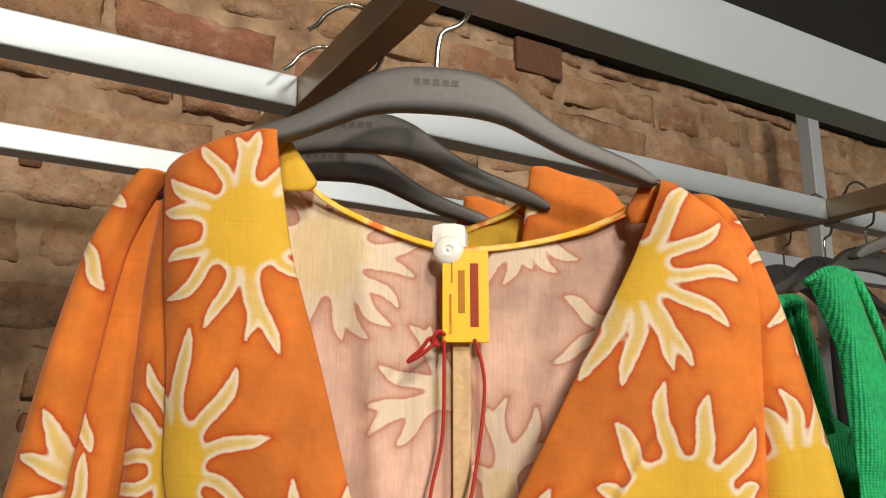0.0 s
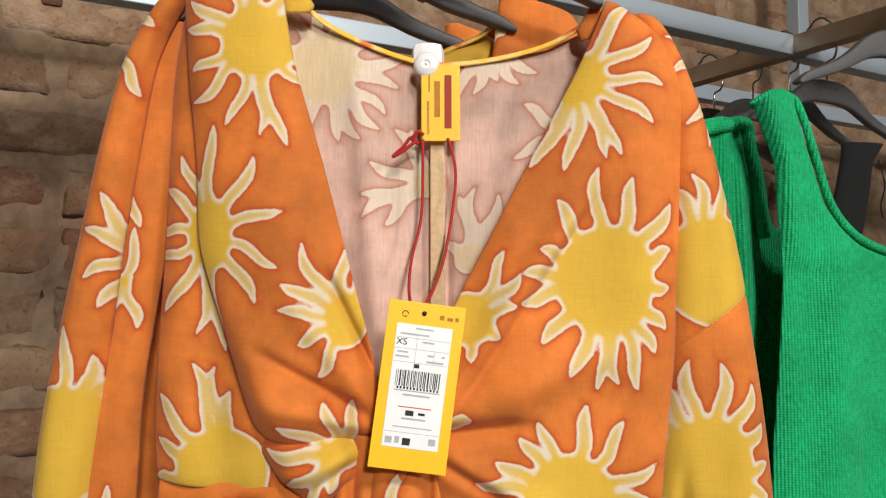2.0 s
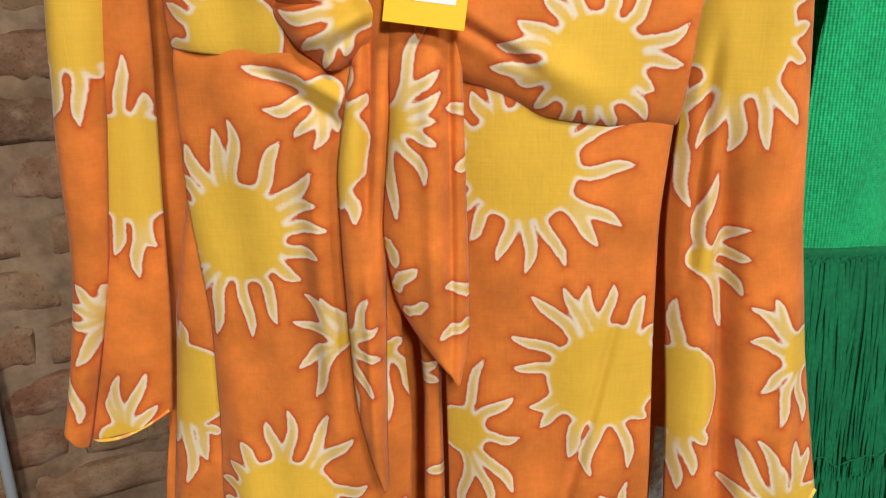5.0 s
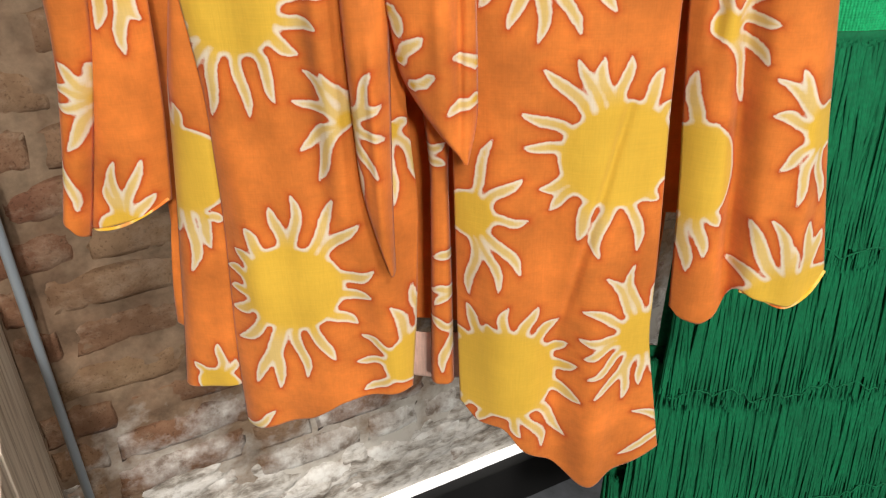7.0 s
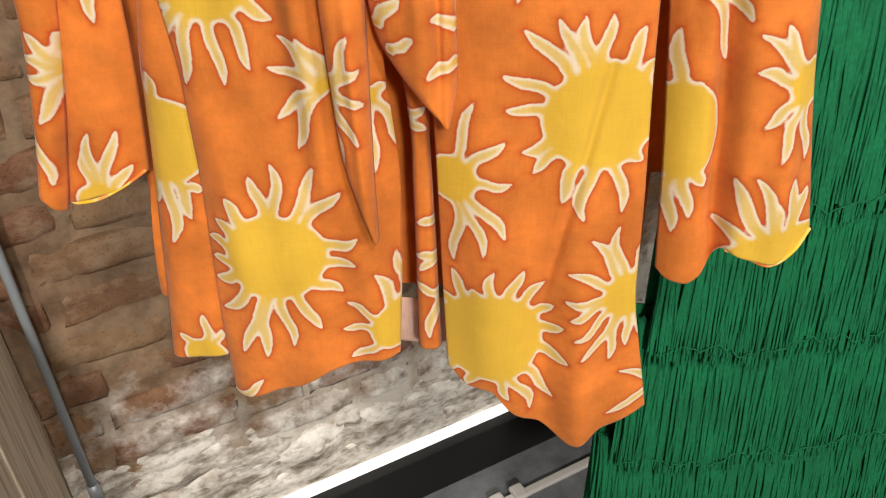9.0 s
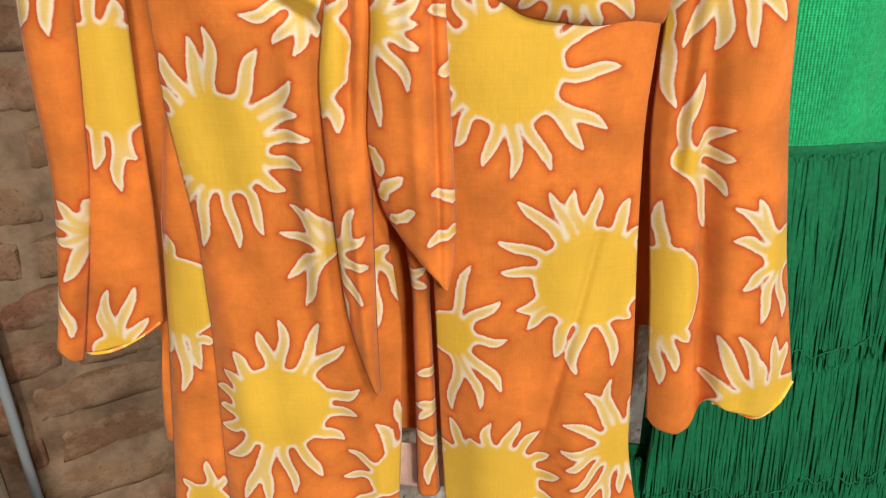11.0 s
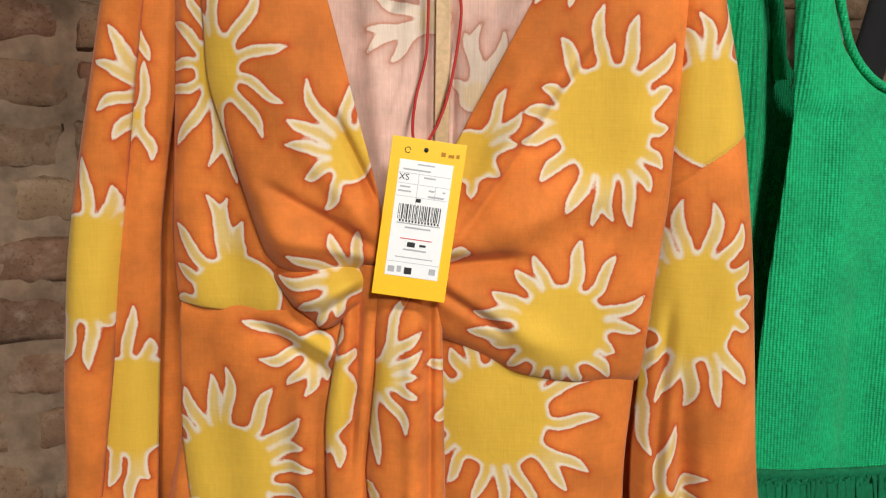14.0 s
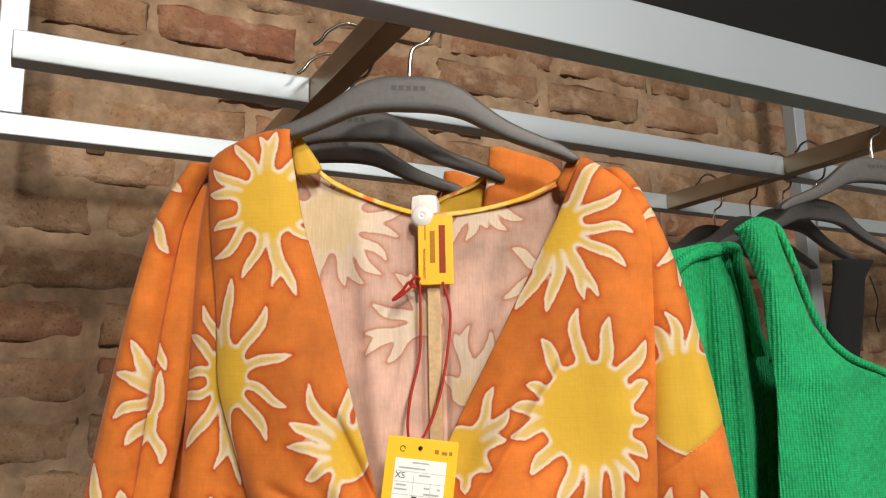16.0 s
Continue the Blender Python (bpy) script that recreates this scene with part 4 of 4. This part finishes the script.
bars(sticker, "print_bar", INK, [(-0.0022, 0.0130, 0.0035, 0.0026), (-0.0028, -0.0362, 0.0052, 0.0046), (-0.0030, -0.0178, 0.0055, 0.0034), (0.0050, -0.0178, 0.0045, 0.0016)], -0.0008)
bars(sticker, "price_rule", RED_INK, [(0.0, -0.0140, 0.022, 0.0006)], -0.0008)
letters("size_mark", "XS", 0.0062, pose(-0.0140, -0.0010, 0.0280, 90, 0, 0), INK, sticker)
bars(sticker, "rule", FAINT, [(0.0, 0.0310, 0.036, 0.0003), (0.0, 0.0238, 0.036, 0.0003), (0.0, 0.0150, 0.036, 0.0003), (-0.0040, 0.0195, 0.0003, 0.023), (0.0085, 0.0195, 0.0003, 0.009), (0.0, -0.0305, 0.036, 0.0003)], -0.0008)
bars(sticker, "digit_bar", INK, [(-0.0130 + 0.0022 * i, -0.0018, 0.0012, 0.0016) for i in range(13)], -0.0008)
part("printed_ring", tube([(-0.0140 + 0.0019 * math.cos(a * 0.4), -0.0005, 0.0465 + 0.0019 * math.sin(a * 0.4)) for a in range(15)], 0.0003, "printed_ring", INK), None, tag)
bars(tag, "printed_mark", LABEL_OCHRE, [(0.0105, 0.0465, 0.0030, 0.0030), (0.0160, 0.0460, 0.0040, 0.0022), (0.0205, 0.0463, 0.0022, 0.0026)], -0.0004)
part("eyelet", lathe([(0.0016, 0.0), (0.0016, 0.0004)], 16, "eyelet", INK, pose(-0.0015, -0.0006, 0.0480, 90, 0, 0)), None, tag)
cord = part("cord", tube(spline([(0.0015, 0.0505, 0.175), (0.0005, 0.0515, 0.12), (-0.0065, 0.043, 0.085), (-0.007, 0.02, 0.062), (-0.0022, -0.001, 0.0485), (0.006, 0.012, 0.056), (0.014, 0.030, 0.075), (0.020, 0.043, 0.100), (0.0255, 0.050, 0.140), (0.0245, 0.0505, 0.160), (0.020, 0.0515, 0.176)], 8), 0.0011, "cord", RED_CORD), None, tag, "thin red twisted cord")
cord.matrix_basis = TAG.inverted() @ Matrix.Translation((-0.0007, 0.4385, 1.3805))
tie_knot = part("cord_knot", tube(spline([(0.002, 0.048, 0.178), (-0.002, 0.046, 0.180), (-0.006, 0.0475, 0.174), (-0.002, 0.050, 0.172), (-0.007, 0.048, 0.176), (-0.013, 0.049, 0.169), (-0.019, 0.050, 0.164), (-0.020, 0.049, 0.162), (-0.013, 0.048, 0.166), (-0.004, 0.048, 0.173)], 6), 0.0013, "cord_knot", RED_CORD), None, tag, "knotted red cord end")
tie_knot.matrix_basis = TAG.inverted() @ Matrix.Translation((-0.0007, 0.4385, 1.3805))


# ---- hangers ----
def hanger_thing(label, m, group):
    """A flat moulded hanger: arched body, sloping arms, wire hook over the arm of the rack."""
    h = thing("clothes_hanger", label, "hanger", group, m)
    half_up = [(0.0, 0.0), (0.025, -0.002), (0.045, -0.010), (0.065, -0.025), (0.085, -0.038), (0.11, -0.049), (0.125, -0.055), (0.136, -0.062), (0.140, -0.066)]
    half_low = [(0.0, -0.030), (0.025, -0.031), (0.045, -0.035), (0.065, -0.044), (0.085, -0.053), (0.11, -0.061), (0.125, -0.066), (0.136, -0.070), (0.140, -0.069)]
    up = spline([(-x, 0, z) for x, z in half_up[:0:-1]] + [(x, 0, z) for x, z in half_up], 6)
    low = spline([(-x, 0, z) for x, z in half_low[:0:-1]] + [(x, 0, z) for x, z in half_low], 6)
    verts, faces = [], []
    for a, b in zip(up, low):
        c, hh = (a + b) / 2, (a.z - b.z) / 2
        for k in range(16):
            w = 2 * math.pi * (k + 0.5) / 16
            cx, sz = math.cos(w), math.sin(w)
            verts.append((c.x, 0.0062 * math.copysign(abs(cx) ** 0.45, cx), c.z + hh * math.copysign(abs(sz) ** 0.35, sz)))
    for i in range(len(up) - 1):
        for k in range(16):
            l = (k + 1) % 16
            faces.append((i * 16 + k, i * 16 + l, (i + 1) * 16 + l, (i + 1) * 16 + k))
    faces += [tuple(range(16))[::-1], tuple((len(up) - 1) * 16 + k for k in range(16))]
    part("body", mesh_of("hanger_body", verts, faces, HANGER), None, h)
    bars(h, "embossed_mark", HANGER_MARK, [(-0.012 + 0.006 * i, -0.012, 0.0042, 0.0042) for i in range(5)], -0.0062)
    hook = spline([(0.0, 0, -0.005), (0.0, 0, 0.016), (0.003, 0, 0.026), (0.015, 0, 0.034), (0.020, 0, 0.052), (0.013, 0, 0.076), (-0.006, 0, 0.084), (-0.022, 0, 0.077), (-0.029, 0, 0.068), (-0.036, 0, 0.063)], 6)
    part("hook", tube(hook, 0.0017, "hook", CHROME), None, h, "chrome wire hook")
    return h


first = hanger_thing("dark grey plastic hanger holding the orange dress", pose(-0.004, 0.472, 1.727, 0, 3.2, 2), "hangers on the rack")
for x, y, z, r, yaw in ((-0.064, 0.535, 1.724, 1.2, 2), (-0.094, 0.60, 1.724, 0.6, 3)):
    copy_thing(first, pose(x, y, z, 0, r, yaw))["label"] = "dark grey plastic hanger behind the first dress"

# ---- the dresses behind ----
for shift, y, name in (((0.0, 0.0), 0.548, "first"), ((-0.045, -0.002), 0.615, "second")):
    behind = thing("sun_print_dress", "orange sun-print dress hanging close behind the front dress", "dress")
    dx, dz = shift
    sheet("collar_flap", [(1.684 + dz, 0.062 + dx, 0.075 + dx), (1.668 + dz, 0.060 + dx, 0.118 + dx), (1.645 + dz, 0.057 + dx, 0.135 + dx), (1.60 + dz, 0.05 + dx, 0.14 + dx)], [sun(0.045 + dx, 1.648, 12, 1.0, 20, 24, 70, 22)], SUN_CLOTH, behind, y=y - 0.008, bulge=0.004, seed=31, step=0.003)
    sheet("front_panel", [(1.665 + dz, -0.13 + dx, 0.06 + dx), (1.40, -0.15 + dx, 0.12 + dx), (0.95, -0.16 + dx, 0.11 + dx)], [sun(0.04 + dx, 1.63, 26, 1.0, 160, 40, 130, 42, 200, 40)], SUN_CLOTH, behind, y=y + 0.01, bulge=0.004, seed=32, step=0.004,
          top=[(0, 0.0), (0.2, -0.025), (0.5, -0.040), (0.75, -0.030), (1, 0.0)])
    part("neck_binding", tube(spline([(-0.08 + dx, y, 1.648), (-0.02 + dx, y + 0.006, 1.628), (0.02 + dx, y + 0.006, 1.643), (0.05 + dx, y, 1.655), (0.061 + dx, y - 0.006, 1.67)], 6), 0.003, "neck_binding", BINDING, flat=0.5), None, behind)

# ---- green knitted dress with fringes ----
GREEN_AT = pose(0.385, 0.715, 0, 0, 0, 12)
green = thing("green_fringed_dress", "green ribbed knit dress with tiers of fringe on a hanger", "dress", m=GREEN_AT)


def knit(name, rows, mat, y, bulge, power=3.0, top=(), curl=(1, 1), seed=1, folds=(), step=0.0030, label="", soft=17):
    ob = sheet(name, rows, [], mat, green, y=y, bulge=bulge, power=power, top=top, curl=curl, seed=seed, folds=folds, step=step, wave=0.004, label=label, soft=soft)
    ob.modifiers["thickness"].thickness = 0.003
    return ob


knit("bodice", [(1.645, -0.058, -0.018), (1.62, -0.050, -0.012), (1.58, -0.036, 0.000), (1.53, -0.034, 0.016), (1.505, -0.033, 0.036), (1.490, -0.032, 0.062), (1.481, -0.032, 0.090), (1.474, -0.031, 0.125), (1.469, -0.031, 0.20), (1.463, -0.031, 0.30), (1.40, -0.036, 0.30), (1.30, -0.043, 0.30), (1.18, -0.048, 0.30), (1.06, -0.060, 0.29)],
     GREEN, 0.002, 0.015, power=5, top=[(0, -0.012), (0.5, 0.0), (1, -0.006)], seed=42, soft=5, step=0.0022,
     folds=[(0.02, 1.45, 0.0, 1.1, 0.02, 0.005), (0.08, 1.42, 0.07, 1.1, 0.02, -0.006), (0.14, 1.45, 0.13, 1.1, 0.03, 0.008), (0.05, 1.30, 0.05, 1.08, 0.012, -0.004)], label="ribbed green knit bodice with its shoulder strap")
part("neck_edge", tube(spline([(-0.056, 0.010, 1.632), (-0.036, 0.002, 1.644), (-0.018, -0.004, 1.638), (-0.011, -0.009, 1.620), (0.001, -0.011, 1.58), (0.018, -0.011, 1.53), (0.044, -0.012, 1.499), (0.080, -0.013, 1.482), (0.11, -0.014, 1.470), (0.15, -0.014, 1.466), (0.20, -0.012, 1.478), (0.24, -0.01, 1.53), (0.26, -0.006, 1.60)], 10), 0.0042, "neck_edge", GREEN), None, green, "overlocked green neckline edge")
knit("back_strap", [(1.626, -0.120, -0.030), (1.605, -0.118, -0.026), (1.57, -0.108, -0.022), (1.45, -0.105, -0.012), (1.30, -0.11, -0.02), (1.05, -0.12, 0.0)], GREEN, 0.062, 0.010, top=[(0, -0.008), (0.6, 0.004), (1, 0.0)], seed=43, folds=[(-0.07, 1.58, -0.07, 1.2, 0.006, -0.012), (-0.045, 1.56, -0.045, 1.2, 0.005, 0.008)], label="back of the green knit dress in shade")
knit("back_panel", [(1.57, -0.100, -0.016), (1.51, -0.102, 0.010), (1.47, -0.104, 0.10), (1.452, -0.106, 0.24), (1.40, -0.108, 0.29), (1.06, -0.120, 0.28)], GREEN, 0.072, 0.004, seed=44, soft=5, folds=[(-0.05, 1.48, -0.05, 1.1, 0.012, 0.006), (-0.08, 1.48, -0.085, 1.1, 0.010, -0.006)], label="inner back of the green knit dress")
part("back_neck_edge", tube(spline([(-0.112, 0.052, 1.596), (-0.09, 0.050, 1.612), (-0.06, 0.050, 1.620), (-0.036, 0.052, 1.622), (-0.03, 0.055, 1.60), (-0.02, 0.056, 1.56), (-0.013, 0.057, 1.50)], 8), 0.0075, "neck_edge", GREEN), None, green)
for i in range(2):
    part("hanger_loop", tube(spline([(-0.030 + 0.012 * i, 0.012, 1.600), (-0.034 + 0.012 * i, 0.004, 1.570), (-0.028 + 0.010 * i, 0.002, 1.52 - 0.01 * i), (-0.030 + 0.012 * i, 0.010, 1.49)], 8), 0.0012, "hanger_loop", LOOP, flat=0.6), None, green, "thin satin hanger loop")


def fringe_tier(z_top, z_low, left, right, count, seed, y):
    """A row of hanging threads, uneven and slightly waved."""
    rng = np.random.RandomState(seed)
    verts, faces = [], []
    n = 7
    for i in range(count):
        a = (i + rng.uniform(-0.5, 0.5)) / count
        x0, x1 = left[0] + (right[0] - left[0]) * a, left[1] + (right[1] - left[1]) * a + rng.normal(0, 0.005) + 0.006 * math.sin(a * 70 + seed) + 0.004 * math.sin(a * 173 + seed)
        top, low = z_top + rng.uniform(-0.004, 0.006), z_low + rng.uniform(-0.024, 0.016) + 0.006 * math.sin(a * 23 + seed)
        yy = y - 0.030 * (1 - abs(2 * a - 0.9) ** 3) + rng.uniform(-0.005, 0.004)
        w, ph, amp = rng.uniform(0.0013, 0.0023), rng.uniform(0, 6.3), rng.uniform(0.0005, 0.003)
        base = len(verts)
        for k in range(n):
            t = k / (n - 1)
            cx = x0 + (x1 - x0) * t + amp * math.sin(ph + 5 * t) * t
            cy = yy - 0.026 * t ** 0.8 + 0.003 * math.sin(ph * 2 + 4 * t)
            cz = top + (low - top) * t
            ww = w * (1.15 - 0.5 * t)
            verts += [(cx - ww, cy, cz), (cx, cy - ww * 1.1, cz), (cx + ww, cy, cz)]
        for k in range(n - 1):
            b = base + 3 * k
            faces += [(b, b + 3, b + 4, b + 1), (b + 1, b + 4, b + 5, b + 2)]
    ob = part("fringe", mesh_of("fringe", verts, faces, FRINGE), None, green, "tier of long dark green threads")
    return tagged(ob, kind="stuff")


TIERS = ((1.085, 0.875, -0.115, -0.125), (0.905, 0.685, -0.150, -0.158), (0.715, 0.500, -0.172, -0.18), (0.525, 0.345, -0.20, -0.208))
for i, (zt, zl, a, b) in enumerate(TIERS):
    knit("fringe_band", [(zt + 0.012, a, 0.31), (zl, b - 0.0, 0.33)], FRINGE, 0.006 + 0.002 * i, 0.034, power=3, seed=51 + i, step=0.006)
    fringe_tier(zt, zl, (a, b), (0.32, 0.325), 1250, 61 + i, -0.002 + 0.002 * i)
    fringe_tier(zt - 0.002, zl + 0.02, (a, b), (0.32, 0.325), 800, 71 + i, 0.003 + 0.002 * i)

# added thin tube stands for the line of fringe tips catching light
for i, (zt, zl, a, b) in enumerate(TIERS[:3]):
    rng = np.random.RandomState(91 + i)
    line = []
    for k in range(70):
        q = k / 69
        line.append((b + (0.325 - b) * q, 0.002 * i - 0.030 * (1 - abs(2 * q - 0.9) ** 3) - 0.034 + rng.uniform(-0.002, 0.002), zl + 0.006 + 0.006 * math.sin(q * 23 + 61 + i) + 0.003 * math.sin(q * 61 + 5 * i) + rng.uniform(-0.004, 0.004)))
    part("fringe_cord", tube(spline(line, 3), 0.0008, "fringe_cord", FRINGE), None, green, "thin line added along the lighter fringe tips")

hg = copy_thing(first, pose(0.385, 0.715, 0) @ pose(0.128, 0.06, 1.728, 0, 0, 20))
hg["label"] = "dark grey plastic hanger holding the green knit dress"
for u, v, rz in ((0.935, 0.56, 26), (0.940, 0.62, 29), (0.938, 0.68, 31), (0.936, 0.75, 30)):
    p = TURN_WALL @ Vector((u, v, 1.722))
    copy_thing(first, pose(p.x, p.y, p.z, 0, 1.5, rz))["label"] = "dark grey plastic hanger on the second steel arm"

# ---- black garment behind ----
black = thing("black_top", "black strappy knit top hanging behind the green dress", "top", m=GREEN_AT)
for rows, sd in (([(1.622, 0.138, 0.196), (1.60, 0.136, 0.180), (1.54, 0.120, 0.170), (1.48, 0.112, 0.158), (1.44, 0.10, 0.16)], 81), ([(1.60, 0.052, 0.10), (1.56, 0.05, 0.09), (1.46, 0.05, 0.10)], 82), ([(1.46, 0.05, 0.30), (1.0, 0.05, 0.30)], 83)):
    sheet("strap" if sd < 83 else "body", rows, [], BLACK_CLOTH, black, y=0.125, bulge=0.008, seed=sd, step=0.004)
part("tie_string", tube(spline([(0.176, 0.11, 1.60), (0.182, 0.108, 1.57), (0.176, 0.108, 1.545), (0.180, 0.11, 1.53)], 6), 0.0009, "tie_string", BLACK_CLOTH), None, black)

# ---- white clip rail on the floor ----
clip_rail = thing("clip_rail", "white plastic rail with clips lying on the grey floor", "rail", m=TURN_WALL)
part("rail", box((0.40, 0.845, FLOOR_Z), (1.3, 0.862, FLOOR_Z + 0.012), 0.002), WHITE_PLASTIC, clip_rail)
for u in (0.575, 0.625, 0.90):
    part("clip", box((u, 0.835, FLOOR_Z + 0.0122), (u + 0.030, 0.872, FLOOR_Z + 0.024), 0.004), WHITE_PLASTIC, clip_rail)

# ---- bricks, last ----
COURSE, JOINT = 0.0735, 0.012


def lumps(u, z, seed, sizes):
    """Smooth uneven relief from a few crossed waves of the given wavelengths."""
    rng = np.random.RandomState(seed)
    out = np.zeros(np.shape(u))
    for size, amp in sizes:
        for _ in range(4):
            a, ph, f = rng.uniform(0, math.pi), rng.uniform(0, 6.3), 2 * math.pi / (size * rng.uniform(0.7, 1.4))
            out = out + 0.5 * amp * np.sin(f * (u * math.cos(a) + z * math.sin(a)) + ph + 1.3 * np.sin(f * 0.37 * (u - z) + 2 * ph))
    return out


def relief(name, u0, u1, z0, z1, step, depth, mat, label):
    """An uneven skin of mortar or lime over the wall."""
    nu, nz = int((u1 - u0) / step), int((z1 - z0) / step)
    u, z = np.meshgrid(np.linspace(u0, u1, nu), np.linspace(z0, z1, nz))
    co = np.stack([u, WALL_Y + depth(u, z), z], -1).reshape(-1, 3)
    i = np.arange(nz - 1)[:, None] * nu + np.arange(nu - 1)[None, :]
    f = np.stack([i, i + 1, i + nu + 1, i + nu], -1).reshape(-1, 4)
    ob = part(name, mesh_of(name, co.tolist(), f.tolist(), mat), None, wall_north, label)
    return tagged(ob, kind="stuff")


def mortar_depth(u, z):
    return -0.0035 + lumps(u, z, 5, ((0.31, 0.0022), (0.09, 0.0026), (0.035, 0.0018)))


def lime_depth(u, z):
    edge = 0.27 + lumps(u, z * 0, 8, ((0.5, 0.05), (0.12, 0.03)))
    ridge = lumps(u * 0.35, z, 9, ((0.06, 0.0035), (0.022, 0.0028))) + lumps(u, z, 10, ((0.16, 0.003), (0.04, 0.002)))
    return 0.022 * smoothstep(edge - 0.05, edge + 0.05, z) - 0.0125 + ridge * smoothstep(0.064, 0.12, z)


relief("mortar_bed", -0.148, 2.6, FLOOR_Z, 2.149, 0.011, mortar_depth, MORTAR, "uneven pale mortar smeared between the bricks")
relief("lime_coat", -0.148, 2.6, 0.0625, 0.40, 0.007, lime_depth, LIME, "rough grey-white lime coat low on the wall")


def brick_mesh(i):
    """One worn brick, 1 x 1 in front, with rounded, dented and broken edges."""
    rng = np.random.RandomState(300 + i)
    across, up = (0.0, 0.02, 0.07, 0.2, 0.35, 0.5, 0.65, 0.8, 0.93, 0.98, 1.0), (0.0, 0.08, 0.22, 0.5, 0.78, 0.92, 1.0)
    nx, nz = len(across), len(up)
    verts, faces = [], []
    ph = rng.uniform(0, 6.3, 4)
    for a in range(nz):
        for b in range(nx):
            x, z = across[b], up[a]
            rim = max(abs(2 * x - 1) ** 14, abs(2 * z - 1) ** 5)
            chip = rng.uniform(0.002, 0.008) if rng.rand() < 0.22 and rim > 0.12 else 0.0
            wav = 0.0016 * math.sin(5 * x + ph[0] + 2 * z) + 0.0012 * math.sin(11 * x + ph[1]) + 0.0010 * math.sin(7 * z + 4 * x + ph[2])
            jag = 0.03 * math.sin(9 * x + ph[3]) + 0.02 * math.sin(23 * x + ph[1]) + rng.uniform(-0.02, 0.02)
            verts.append((x + rng.uniform(-0.008, 0.008), 0.0105 * rim + chip + wav, z + jag * (1 if z in (0.0, 1.0) else 0.5)))
    for a in range(nz - 1):
        for b in range(nx - 1):
            k = a * nx + b
            faces.append((k, k + 1, k + nx + 1, k + nx))
    ring = [b for b in range(nx)] + [a * nx + nx - 1 for a in range(1, nz)] + [(nz - 1) * nx + b for b in range(nx - 2, -1, -1)] + [a * nx for a in range(nz - 2, 0, -1)]
    base = len(verts)
    for k in ring:
        v = verts[k]
        verts.append((v[0], 0.03, v[2]))
    m = len(ring)
    for k in range(m):
        faces.append((ring[k], base + k, base + (k + 1) % m, ring[(k + 1) % m]))
    return mesh_of("brick", verts, faces, BRICK)


BRICKS = [brick_mesh(i) for i in range(12)]
rng = random.Random(11)
far_verts, far_faces = [], []
z = FLOOR_Z
while z < 2.14:
    u = -0.15 - rng.uniform(0.0, 0.2)
    while u < 2.6:
        w = rng.choice((0.215, 0.215, 0.22, 0.205, 0.105))
        a, b = max(u, -0.148), u + w
        top = min(z + COURSE - JOINT, 2.148)
        if b - a > 0.03:
            src, proud = rng.choice(BRICKS), rng.uniform(0.006, 0.0125)
            m = Matrix.Translation((a, WALL_Y - proud, z + rng.uniform(-0.003, 0.003))) @ Matrix.Rotation(rng.uniform(-0.008, 0.008), 4, "Y") @ Matrix.Diagonal((b - a, 1, top - z, 1))
            if a < 1.45:
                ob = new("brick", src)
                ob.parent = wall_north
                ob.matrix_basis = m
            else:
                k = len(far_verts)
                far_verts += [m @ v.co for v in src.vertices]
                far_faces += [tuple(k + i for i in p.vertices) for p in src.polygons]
        u += w + JOINT + rng.uniform(-0.002, 0.004)
    z += COURSE
tagged(part("far_bricks", mesh_of("far_bricks", far_verts, far_faces, BRICK), None, wall_north), kind="stuff")
# dark brown block fills a hole-like spot under the front beam
dark = part("dark_brick", box((0.722, WALL_Y - 0.016, 2.086), (0.818, WALL_Y + 0.01, 2.146), 0.004), DARK_BROWN, wall_north, "dark brown brick")
part("chip", box((0.022, WALL_Y - 0.014, 1.797), (0.046, WALL_Y + 0.01, 1.812), 0.005), DARK_BROWN, wall_north, "dark broken spot in the brickwork")
